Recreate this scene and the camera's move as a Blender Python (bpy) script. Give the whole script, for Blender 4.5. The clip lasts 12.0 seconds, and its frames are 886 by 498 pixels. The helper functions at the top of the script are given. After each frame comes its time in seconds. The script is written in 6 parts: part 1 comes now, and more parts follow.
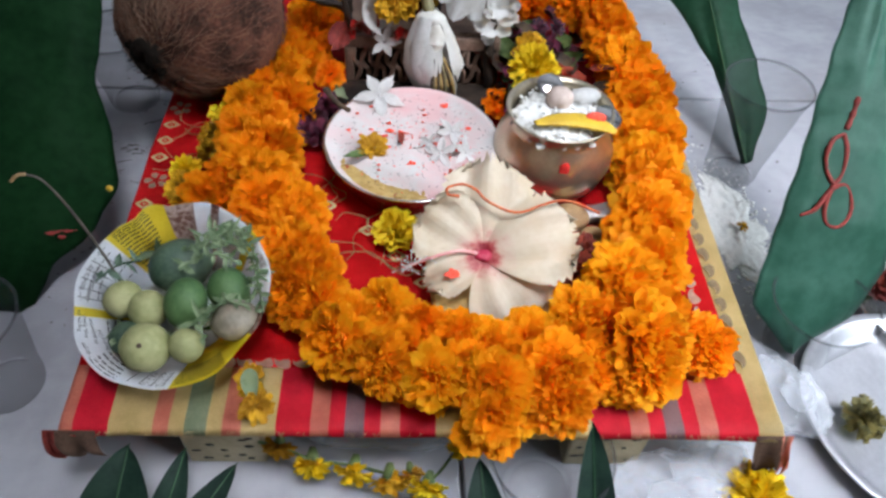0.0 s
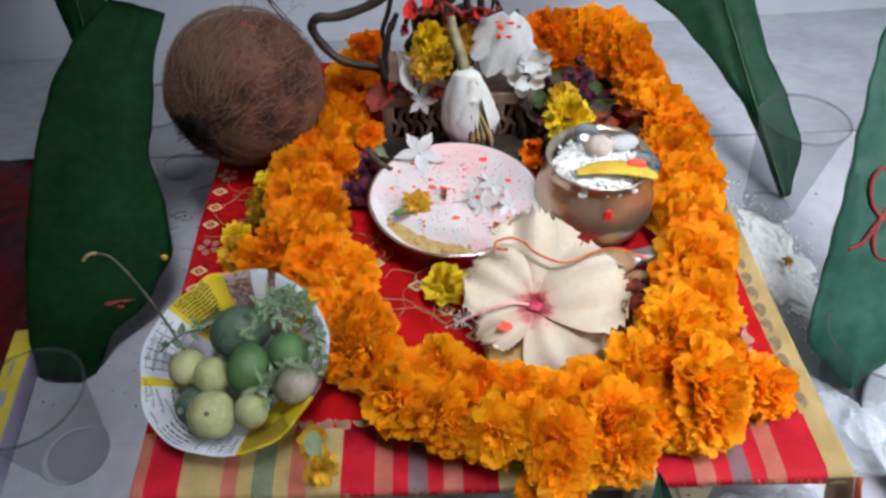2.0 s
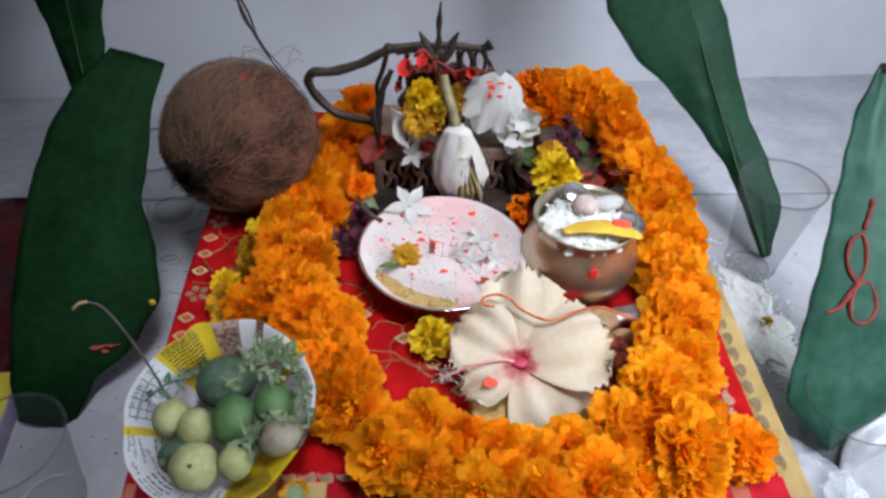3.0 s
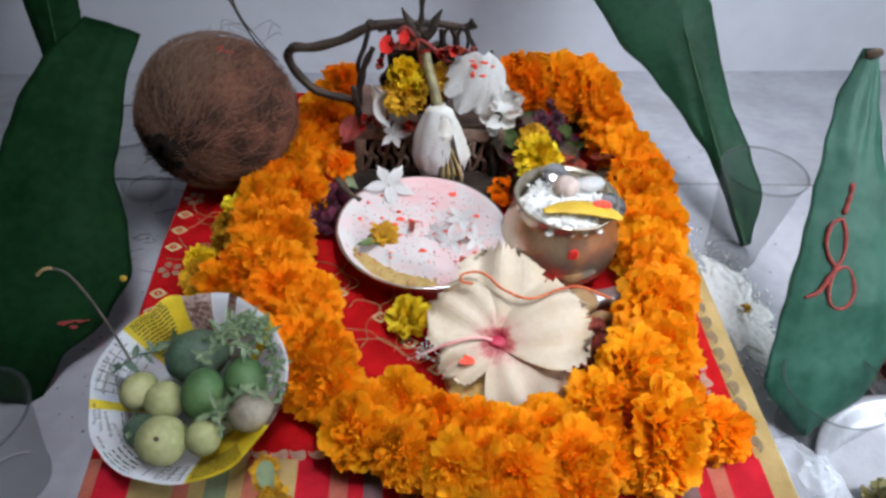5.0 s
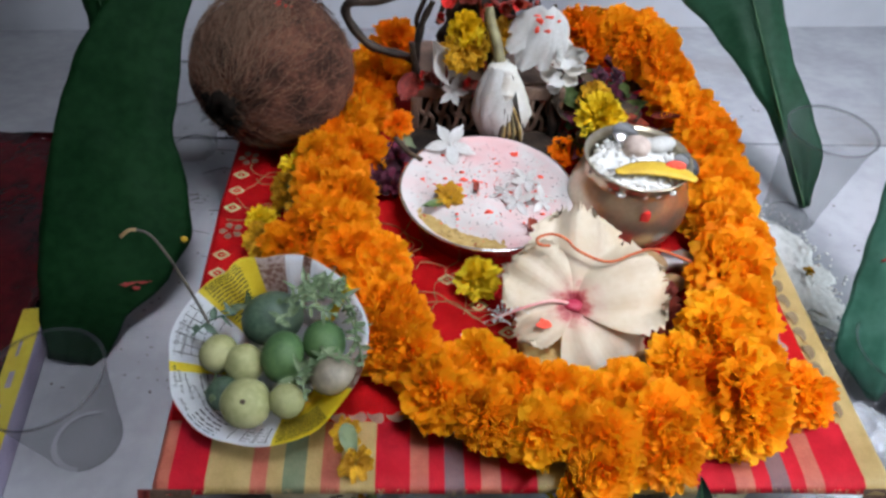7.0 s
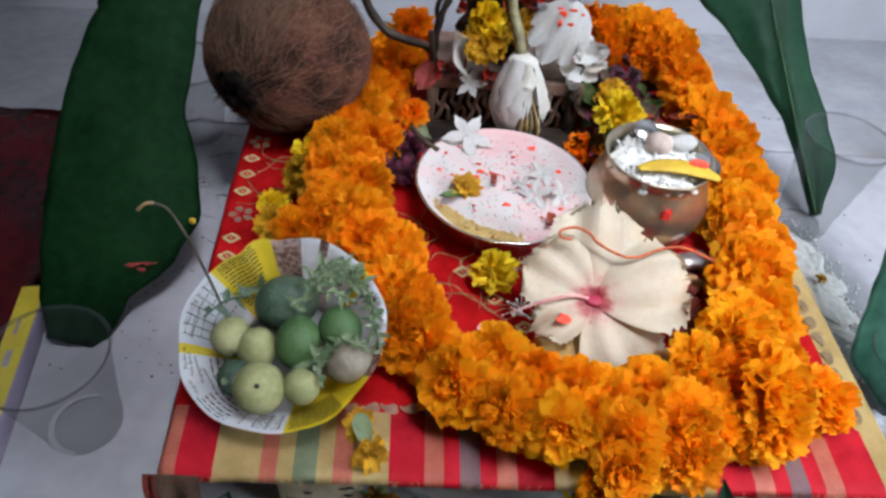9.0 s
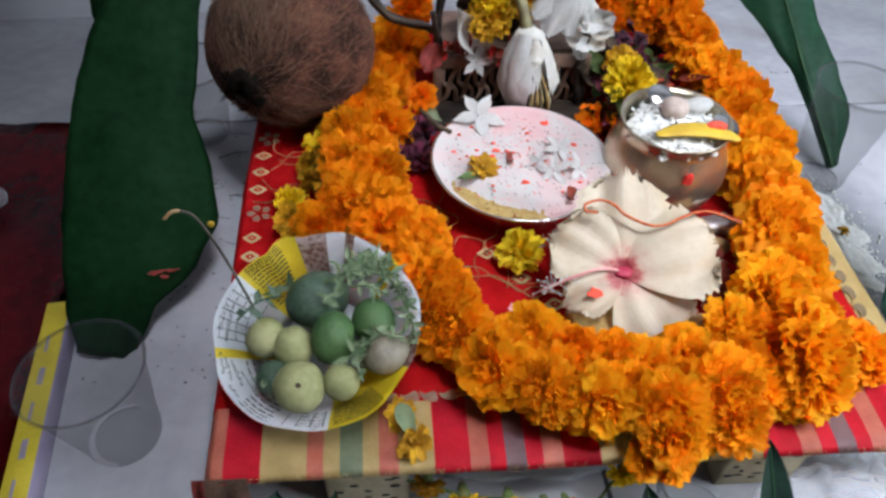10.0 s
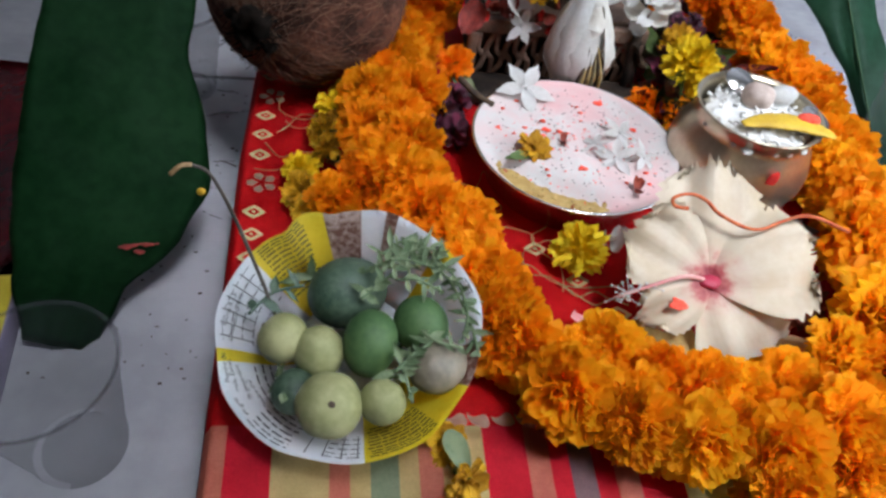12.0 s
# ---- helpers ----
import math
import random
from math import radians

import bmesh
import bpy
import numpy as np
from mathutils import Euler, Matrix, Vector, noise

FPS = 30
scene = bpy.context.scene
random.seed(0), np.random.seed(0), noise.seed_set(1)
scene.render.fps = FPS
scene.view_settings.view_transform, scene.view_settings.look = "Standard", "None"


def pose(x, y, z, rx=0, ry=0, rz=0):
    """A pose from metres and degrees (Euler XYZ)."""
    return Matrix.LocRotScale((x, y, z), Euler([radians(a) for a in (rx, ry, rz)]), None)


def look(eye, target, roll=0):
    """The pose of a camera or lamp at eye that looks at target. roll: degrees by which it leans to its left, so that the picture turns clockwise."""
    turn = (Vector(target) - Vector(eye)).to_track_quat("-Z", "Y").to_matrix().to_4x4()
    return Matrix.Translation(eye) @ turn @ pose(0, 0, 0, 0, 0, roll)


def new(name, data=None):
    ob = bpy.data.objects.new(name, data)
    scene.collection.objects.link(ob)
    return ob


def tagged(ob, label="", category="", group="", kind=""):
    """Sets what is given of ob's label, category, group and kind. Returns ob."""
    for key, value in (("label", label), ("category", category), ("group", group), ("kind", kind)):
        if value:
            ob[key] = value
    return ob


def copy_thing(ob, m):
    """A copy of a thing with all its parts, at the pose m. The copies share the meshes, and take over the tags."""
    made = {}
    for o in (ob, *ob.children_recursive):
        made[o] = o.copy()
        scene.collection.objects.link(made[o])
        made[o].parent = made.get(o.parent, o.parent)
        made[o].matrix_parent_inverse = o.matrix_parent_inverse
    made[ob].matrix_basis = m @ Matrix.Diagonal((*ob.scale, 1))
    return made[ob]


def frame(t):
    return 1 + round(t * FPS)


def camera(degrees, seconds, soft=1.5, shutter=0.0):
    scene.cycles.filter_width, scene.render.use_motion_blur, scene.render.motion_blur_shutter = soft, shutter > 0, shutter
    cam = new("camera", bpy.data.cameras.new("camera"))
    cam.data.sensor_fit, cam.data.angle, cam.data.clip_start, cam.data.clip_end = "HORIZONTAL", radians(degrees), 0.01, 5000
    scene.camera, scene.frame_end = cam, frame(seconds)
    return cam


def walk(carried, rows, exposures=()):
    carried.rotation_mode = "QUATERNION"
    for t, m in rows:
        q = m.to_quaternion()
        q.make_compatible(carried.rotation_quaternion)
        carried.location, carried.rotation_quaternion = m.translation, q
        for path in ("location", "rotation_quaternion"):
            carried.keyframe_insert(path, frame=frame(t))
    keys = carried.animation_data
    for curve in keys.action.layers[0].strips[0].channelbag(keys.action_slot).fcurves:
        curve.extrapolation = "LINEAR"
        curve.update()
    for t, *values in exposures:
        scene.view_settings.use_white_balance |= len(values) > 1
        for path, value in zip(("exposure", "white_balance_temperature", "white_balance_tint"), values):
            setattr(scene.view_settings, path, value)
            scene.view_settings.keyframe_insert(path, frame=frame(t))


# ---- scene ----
cam = camera(65.0, 12.0, 2.8)
PATH = [
    (0, (-0.00946, -0.19238, 0.46101), (0.03677, 0.46428, -0.29176), 4.22),
    (0.5, (-0.01487, -0.19445, 0.46122), (0.04669, 0.47211, -0.28169), 4.80),
    (1, (-0.01698, -0.19414, 0.46158), (0.01508, 0.47037, -0.28501), 1.33),
    (1.5, (-0.01968, -0.19199, 0.47742), (-0.01152, 0.50828, -0.23641), -2.54),
    (2, (-0.02627, -0.19042, 0.47298), (-0.01669, 0.50992, -0.24077), -1.09),
    (2.5, (-0.03391, -0.18893, 0.49006), (-0.01930, 0.55491, -0.17813), -0.07),
    (3, (-0.02876, -0.18886, 0.48556), (0.00340, 0.55130, -0.18610), 1.63),
    (3.5, (-0.02289, -0.19365, 0.47262), (-0.00444, 0.52020, -0.22745), 1.06),
    (5.5, (-0.02818, -0.19365, 0.46642), (0.04050, 0.54868, -0.20008), 4.59),
    (6, (-0.03186, -0.19249, 0.46245), (0.04549, 0.54819, -0.20494), 4.34),
    (6.5, (-0.03909, -0.18702, 0.46514), (0.01560, 0.52139, -0.23853), 1.25),
    (7, (-0.07014, -0.18476, 0.46130), (-0.02339, 0.51396, -0.25256), 3.63),
    (9, (-0.09096, -0.18387, 0.44520), (-0.02499, 0.51911, -0.26294), 6.84),
    (9.5, (-0.09189, -0.18658, 0.43633), (-0.00482, 0.51825, -0.26768), 8.04),
    (10, (-0.10595, -0.17875, 0.44427), (-0.04305, 0.50327, -0.28435), 2.17),
    (10.5, (-0.12053, -0.17619, 0.43018), (-0.06349, 0.52476, -0.28076), 8.09),
    (11, (-0.13778, -0.16424, 0.43240), (-0.10098, 0.54759, -0.26899), 3.60),
    (11.5, (-0.14583, -0.13390, 0.40908), (-0.06629, 0.58668, -0.27972), 3.94),
    (12, (-0.15987, -0.12054, 0.37745), (-0.01769, 0.55065, -0.35006), 10.77),
]
walk(cam, [(t, look(eye, target, roll)) for t, eye, target, roll in PATH], [(0, 0.20), (12, 0.20)])

# ---- world, lamps ----
world = bpy.data.worlds.new("room_air")
scene.world = world
world.use_nodes = True
world.node_tree.nodes["Background"].inputs[0].default_value = (0.75, 0.82, 1.0, 1)
world.node_tree.nodes["Background"].inputs[1].default_value = 0.05


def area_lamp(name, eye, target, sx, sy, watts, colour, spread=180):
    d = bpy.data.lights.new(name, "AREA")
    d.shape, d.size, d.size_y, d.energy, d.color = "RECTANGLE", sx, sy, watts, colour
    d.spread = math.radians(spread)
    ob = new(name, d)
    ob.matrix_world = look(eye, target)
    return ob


# Unseen lamp added on the right, where highlights and wall shadows point.
area_lamp("right_side_lamp", (0.80, -0.20, 0.72), (0.15, 0.35, 0.08), 0.50, 0.50, 10.5, (0.79, 0.89, 1.0))
# Unseen lamp added overhead; its narrow cone leaves the left side dim.
area_lamp("narrow_overhead_lamp", (0.35, -0.30, 2.20), (0.115, 0.225, 0.05), 0.60, 0.60, 2.25, (0.83, 0.88, 1.0), 33)


# ---- materials ----
def rgba(c):
    return (c[0], c[1], c[2], 1.0)


def surface(name, c1, c2, scale=40.0, rough=0.6, bump=0.15, metal=0.0, fine=None, c3=None, spread=(0.35, 0.65),
            coat=0.0, translucent=0.0, island=0.0, sheen=0.0, stretch=(1, 1, 1), spec=0.5, patch=0.4, depth=0.002):
    """Two colours mixed by noise at two scales, with grain in the relief; c3 stains it in patches."""
    m = bpy.data.materials.new(name)
    m.use_nodes = True
    nt = m.node_tree
    n, l = nt.nodes, nt.links
    b = n["Principled BSDF"]
    tc, mp = n.new("ShaderNodeTexCoord"), n.new("ShaderNodeMapping")
    mp.inputs["Scale"].default_value = stretch
    l.new(tc.outputs["Object"], mp.inputs["Vector"])
    big, small = n.new("ShaderNodeTexNoise"), n.new("ShaderNodeTexNoise")
    big.inputs["Scale"].default_value, big.inputs["Detail"].default_value = scale, 5
    small.inputs["Scale"].default_value, small.inputs["Detail"].default_value = fine or scale * 9, 3
    l.new(mp.outputs[0], big.inputs["Vector"]), l.new(mp.outputs[0], small.inputs["Vector"])
    ramp = n.new("ShaderNodeValToRGB")
    ramp.color_ramp.elements[0].position, ramp.color_ramp.elements[1].position = spread
    ramp.color_ramp.elements[0].color, ramp.color_ramp.elements[1].color = rgba(c1), rgba(c2)
    add = n.new("ShaderNodeMath")
    add.operation = "MULTIPLY_ADD"
    l.new(small.outputs[0], add.inputs[0])
    add.inputs[1].default_value = 0.45
    shift = n.new("ShaderNodeMath")
    shift.operation = "SUBTRACT"
    l.new(big.outputs[0], shift.inputs[0])
    shift.inputs[1].default_value = 0.225
    l.new(shift.outputs[0], add.inputs[2])
    value = add.outputs[0]
    if island:
        g = n.new("ShaderNodeNewGeometry")
        oi = n.new("ShaderNodeObjectInfo")
        a1, a2 = n.new("ShaderNodeMath"), n.new("ShaderNodeMath")
        a1.operation = a2.operation = "MULTIPLY_ADD"
        l.new(g.outputs["Random Per Island"], a1.inputs[0])
        a1.inputs[1].default_value = island
        l.new(value, a1.inputs[2])
        l.new(oi.outputs["Random"], a2.inputs[0])
        a2.inputs[1].default_value = island
        l.new(a1.outputs[0], a2.inputs[2])
        off = n.new("ShaderNodeMath")
        off.operation = "SUBTRACT"
        l.new(a2.outputs[0], off.inputs[0])
        off.inputs[1].default_value = island
        value = off.outputs[0]
    l.new(value, ramp.inputs[0])
    colour = ramp.outputs[0]
    if c3:
        spot = n.new("ShaderNodeTexNoise")
        spot.inputs["Scale"].default_value, spot.inputs["Detail"].default_value = scale * 0.37, 6
        l.new(mp.outputs[0], spot.inputs["Vector"])
        r3 = n.new("ShaderNodeValToRGB")
        r3.color_ramp.elements[0].position, r3.color_ramp.elements[1].position = 1 - patch - 0.08, 1 - patch + 0.08
        mix = n.new("ShaderNodeMix")
        mix.data_type = "RGBA"
        l.new(spot.outputs[0], r3.inputs[0])
        l.new(r3.outputs[0], mix.inputs["Factor"])
        l.new(colour, mix.inputs["A"])
        mix.inputs["B"].default_value = rgba(c3)
        colour = mix.outputs["Result"]
    l.new(colour, b.inputs["Base Color"])
    b.inputs["Roughness"].default_value, b.inputs["Metallic"].default_value = rough, metal
    b.inputs["Specular IOR Level"].default_value = spec
    b.inputs["Coat Weight"].default_value, b.inputs["Sheen Weight"].default_value = coat, sheen
    if bump:
        bp = n.new("ShaderNodeBump")
        bp.inputs["Strength"].default_value, bp.inputs["Distance"].default_value = bump, depth
        l.new(add.outputs[0], bp.inputs["Height"])
        l.new(bp.outputs[0], b.inputs["Normal"])
    if translucent:
        tr, ms = n.new("ShaderNodeBsdfTranslucent"), n.new("ShaderNodeMixShader")
        l.new(colour, tr.inputs[0])
        ms.inputs[0].default_value = translucent
        l.new(b.outputs[0], ms.inputs[1]), l.new(tr.outputs[0], ms.inputs[2])
        l.new(ms.outputs[0], n["Material Output"].inputs[0])
    return m


def clear_plastic(name, tint, rough, alpha, haze, dim=1.0):
    """Thin clear plastic: mostly see-through, with gloss and a little haze."""
    m = bpy.data.materials.new(name)
    m.use_nodes = True
    nt = m.node_tree
    n, l = nt.nodes, nt.links
    b = n["Principled BSDF"]
    b.inputs["Base Color"].default_value = rgba(tint)
    b.inputs["Roughness"].default_value = rough
    clear, ms, fr = n.new("ShaderNodeBsdfTransparent"), n.new("ShaderNodeMixShader"), n.new("ShaderNodeLayerWeight")
    clear.inputs[0].default_value = (dim, dim, dim, 1)
    fr.inputs["Blend"].default_value = 0.35
    ma = n.new("ShaderNodeMath")
    ma.operation = "MULTIPLY_ADD"
    l.new(fr.outputs["Facing"], ma.inputs[0])
    ma.inputs[1].default_value, ma.inputs[2].default_value = haze, alpha
    l.new(ma.outputs[0], ms.inputs[0])
    l.new(clear.outputs[0], ms.inputs[1]), l.new(b.outputs[0], ms.inputs[2])
    l.new(ms.outputs[0], n["Material Output"].inputs[0])
    return m


MARBLE = surface("white_marble", (0.34, 0.34, 0.365), (0.43, 0.43, 0.455), 9, 0.2, 0.02, c3=(0.25, 0.23, 0.23), patch=0.38, fine=60)
WALL_WHITE = surface("white_wall_tile", (0.57, 0.57, 0.61), (0.62, 0.62, 0.66), 4, 0.25, 0.02, fine=40)
# For the unseen walls: grey set dark to cut the light they bounce.
DIM_WALL_GREY = surface("dark_low_bounce_wall_grey", (0.20, 0.20, 0.21), (0.25, 0.25, 0.26), 3, 0.8, 0.1)
# For the unseen ceiling: grey lowered so less ambient light comes back.
DIM_CEILING_GREY = surface("low_bounce_ceiling_grey", (0.34, 0.34, 0.36), (0.40, 0.40, 0.42), 3, 0.8, 0.1)
DRAB_PETAL = surface("shrivelled_drab_petals", (0.045, 0.06, 0.03), (0.26, 0.21, 0.06), 160, 0.7, 0.3, island=0.4)
GROUT = surface("grey_grout", (0.30, 0.29, 0.30), (0.42, 0.41, 0.42), 60, 0.9, 0.3)
CLOTH_RED = surface("red_brocade", (0.62, 0.005, 0.008), (0.78, 0.011, 0.014), 60, 0.7, 0.35, fine=900, spec=0.2, depth=0.0006)
CLOTH_CRIMSON = surface("crimson_silk", (0.64, 0.008, 0.024), (0.80, 0.018, 0.042), 60, 0.6, 0.35, fine=900, spec=0.25, depth=0.0006)
CLOTH_SALMON = surface("salmon_silk", (0.62, 0.16, 0.10), (0.75, 0.24, 0.15), 60, 0.5, 0.35, fine=900, depth=0.0006)
CLOTH_YELLOW = surface("straw_silk", (0.56, 0.40, 0.15), (0.70, 0.52, 0.22), 60, 0.5, 0.35, fine=900, depth=0.0006)
CLOTH_GREEN = surface("sage_silk", (0.20, 0.25, 0.14), (0.30, 0.33, 0.20), 60, 0.5, 0.35, fine=900, depth=0.0006)
CLOTH_GREY = surface("mauve_grey_silk", (0.22, 0.12, 0.13), (0.32, 0.18, 0.18), 60, 0.5, 0.35, fine=900, depth=0.0006)
ZARI_GOLD = surface("dull_gold_thread", (0.30, 0.14, 0.095), (0.40, 0.22, 0.15), 200, 0.55, 0.3)
ZARI_CREAM = surface("cream_thread", (0.52, 0.34, 0.15), (0.64, 0.46, 0.24), 200, 0.55, 0.3)
ZARI_BROWN = surface("brown_thread", (0.15, 0.10, 0.045), (0.22, 0.15, 0.075), 200, 0.55, 0.3)
MARIGOLD = surface("orange_marigold_petals", (1.0, 0.31, 0.004), (1.0, 0.46, 0.010), 60, 0.6, 0.1, translucent=0.5, island=0.25, spec=0.2)
MARIGOLD_DEEP = surface("deep_orange_marigold_petals", (1.0, 0.24, 0.003), (1.0, 0.36, 0.008), 60, 0.6, 0.1, translucent=0.5, island=0.25, spec=0.2)
MARIGOLD_GOLD = surface("golden_marigold_petals", (1.0, 0.37, 0.005), (1.0, 0.53, 0.014), 60, 0.6, 0.1, translucent=0.5, island=0.25, spec=0.2)
YELLOW_PETAL = surface("yellow_mum_petals", (0.88, 0.58, 0.010), (0.97, 0.76, 0.035), 80, 0.6, 0.1, translucent=0.25, island=0.3, spec=0.25)
DRY_YELLOW = surface("drying_yellow_petals", (0.45, 0.22, 0.015), (0.86, 0.50, 0.03), 120, 0.7, 0.2, translucent=0.2, island=0.4, spec=0.2)
CALYX = surface("green_calyx", (0.05, 0.09, 0.02), (0.12, 0.17, 0.05), 150, 0.6, 0.2)
BANANA_LEAF = surface("dark_banana_leaf", (0.004, 0.030, 0.008), (0.013, 0.058, 0.018), 12, 0.62, 0.2, spec=0.12, fine=120, translucent=0.08, depth=0.001)
BANANA_MID = surface("green_banana_leaf", (0.012, 0.070, 0.030), (0.030, 0.110, 0.058), 14, 0.5, 0.2, spec=0.3, fine=120, translucent=0.12, depth=0.001)
BANANA_PALE = surface("bloomy_banana_leaf", (0.028, 0.130, 0.080), (0.065, 0.205, 0.140), 14, 0.5, 0.2, fine=110, translucent=0.1, c3=(0.13, 0.29, 0.20), patch=0.32)
MANGO_LEAF = surface("blackish_green_leaf", (0.006, 0.017, 0.012), (0.014, 0.034, 0.022), 40, 0.5, 0.15, spec=0.25, fine=300)
LEAF_RIB = surface("leaf_rib", (0.015, 0.07, 0.02), (0.04, 0.12, 0.04), 60, 0.45, 0.1)
BROWN_TIP = surface("withered_leaf_edge", (0.03, 0.02, 0.015), (0.10, 0.06, 0.03), 200, 0.8, 0.3)
KUMKUM = surface("red_kumkum_powder", (0.50, 0.012, 0.008), (0.75, 0.03, 0.02), 300, 0.9, 0.4)
KUMKUM_LIGHT = surface("orange_red_kumkum", (0.80, 0.06, 0.03), (0.95, 0.12, 0.07), 300, 0.9, 0.4)
HUSK = surface("brown_coconut_husk", (0.030, 0.012, 0.008), (0.165, 0.066, 0.040), 30, 0.9, 0.7, spec=0.2, c3=(0.15, 0.066, 0.040), patch=0.36, fine=300, depth=0.003)
FIBRE = surface("coir_fibre", (0.035, 0.015, 0.009), (0.22, 0.110, 0.068), 60, 0.85, 0.1, island=0.9, spec=0.2)
EYE_DARK = surface("black_coconut_eye", (0.004, 0.003, 0.002), (0.012, 0.008, 0.006), 200, 0.9, 0.4, spec=0.1)
PALE_FIBRE = surface("pale_coir_fibre", (0.06, 0.034, 0.022), (0.21, 0.125, 0.082), 60, 0.85, 0.1, island=0.9, spec=0.2)
FIBRE_DARK = surface("dark_coir", (0.015, 0.009, 0.006), (0.05, 0.03, 0.02), 90, 0.8, 0.1)
STEEL = surface("stainless_steel", (0.62, 0.60, 0.58), (0.72, 0.70, 0.68), 30, 0.24, 0.02, metal=1.0, fine=400)
PLATE_STEEL = surface("scuffed_plate_steel", (0.52, 0.52, 0.55), (0.64, 0.64, 0.67), 20, 0.40, 0.03, metal=0.7, fine=300)
LINING = surface("brown_cloth_lining", (0.09, 0.045, 0.028), (0.17, 0.095, 0.06), 60, 0.8, 0.3)
BRASS = surface("pale_brass", (0.50, 0.43, 0.31), (0.62, 0.55, 0.42), 24, 0.29, 0.03, metal=0.92, c3=(0.50, 0.38, 0.24), patch=0.34, fine=300)
IRON = surface("blackened_brass", (0.018, 0.014, 0.012), (0.070, 0.048, 0.034), 60, 0.55, 0.5, metal=0.55, fine=500)
OLD_BRASS = surface("tarnished_brown_brass", (0.14, 0.080, 0.055), (0.28, 0.175, 0.125), 50, 0.6, 0.4, metal=0.15, fine=500)
PINK_POWDER = surface("pink_white_powder", (0.62, 0.47, 0.45), (0.56, 0.54, 0.51), 55, 0.7, 0.2, c3=(0.66, 0.40, 0.39), patch=0.42, fine=500)
RICE = surface("white_rice", (0.66, 0.65, 0.62), (0.78, 0.77, 0.74), 200, 0.95, 0.3, island=0.2, spec=0.05)
PAPER_WHITE = surface("newsprint_white", (0.82, 0.84, 0.87), (0.88, 0.90, 0.92), 50, 0.6, 0.1)
PAPER_YELLOW = surface("newsprint_yellow", (0.80, 0.62, 0.02), (0.88, 0.72, 0.05), 50, 0.55, 0.1)
PAPER_BROWN = surface("newsprint_picture", (0.20, 0.09, 0.06), (0.62, 0.48, 0.42), 45, 0.6, 0.1, spread=(0.42, 0.58))
INK = surface("black_ink", (0.03, 0.03, 0.035), (0.06, 0.06, 0.065), 100, 0.7, 0.0)
INK_OLIVE = surface("ink_on_yellow", (0.16, 0.12, 0.01), (0.24, 0.18, 0.02), 100, 0.7, 0.0)
AMLA = surface("pale_green_amla_skin", (0.24, 0.25, 0.105), (0.36, 0.35, 0.17), 30, 0.55, 0.05, spec=0.3, c3=(0.35, 0.33, 0.14), patch=0.3, fine=250)
GREEN_FRUIT = surface("green_fruit_skin", (0.036, 0.090, 0.030), (0.078, 0.142, 0.050), 35, 0.55, 0.06, fine=350, spec=0.3, c3=(0.10, 0.15, 0.055), patch=0.25)
DARK_FRUIT = surface("dark_green_fruit_skin", (0.028, 0.060, 0.036), (0.085, 0.130, 0.080), 45, 0.55, 0.3, fine=400)
GREY_FRUIT = surface("greyish_brown_fruit_skin", (0.15, 0.125, 0.085), (0.25, 0.215, 0.155), 40, 0.5, 0.2, fine=300)
HERB = surface("grey_green_herb", (0.09, 0.145, 0.065), (0.21, 0.27, 0.145), 150, 0.6, 0.1, translucent=0.15, island=0.3)
STEM = surface("dry_stem", (0.05, 0.042, 0.034), (0.11, 0.09, 0.07), 120, 0.6, 0.3)
STALK_GREEN = surface("olive_flower_stalk", (0.13, 0.10, 0.05), (0.27, 0.24, 0.11), 80, 0.5, 0.1)
HIBISCUS = surface("cream_peach_petal", (0.60, 0.49, 0.335), (0.66, 0.57, 0.43), 40, 0.5, 0.15, translucent=0.25, fine=200, depth=0.001)


def flushed(m, centre, stops):
    """Tints a petal material from a throat outwards, by the distance from its centre."""
    nt = m.node_tree
    n, l = nt.nodes, nt.links
    base = n["Principled BSDF"].inputs["Base Color"]
    old = base.links[0].from_socket
    tc, sub, size = n.new("ShaderNodeTexCoord"), n.new("ShaderNodeVectorMath"), n.new("ShaderNodeVectorMath")
    sub.operation, size.operation = "SUBTRACT", "LENGTH"
    sub.inputs[1].default_value = centre
    l.new(tc.outputs["Object"], sub.inputs[0])
    l.new(sub.outputs[0], size.inputs[0])
    rough, mul = n.new("ShaderNodeTexNoise"), n.new("ShaderNodeMath")
    rough.inputs["Scale"].default_value = 130
    l.new(tc.outputs["Object"], rough.inputs["Vector"])
    mul.operation = "MULTIPLY_ADD"
    l.new(rough.outputs[0], mul.inputs[0])
    mul.inputs[1].default_value = 0.020
    l.new(size.outputs["Value"], mul.inputs[2])
    ramp, mix = n.new("ShaderNodeValToRGB"), n.new("ShaderNodeMix")
    mix.data_type = "RGBA"
    scale = n.new("ShaderNodeMath")
    scale.operation = "MULTIPLY"
    scale.inputs[1].default_value = 20.0
    l.new(mul.outputs[0], scale.inputs[0])
    l.new(scale.outputs[0], ramp.inputs[0])
    e = ramp.color_ramp.elements
    e[0].position, e[0].color = stops[0][0], (*stops[0][1], 1)
    e[1].position, e[1].color = stops[-1][0], (*stops[-1][1], 0)
    for p, c, a in stops[1:-1]:
        q = e.new(p)
        q.color = (*c, a)
    l.new(ramp.outputs["Alpha"], mix.inputs["Factor"])
    l.new(old, mix.inputs["A"])
    l.new(ramp.outputs["Color"], mix.inputs["B"])
    for link in list(old.links):
        if link.to_node != mix:
            l.new(mix.outputs["Result"], link.to_socket)


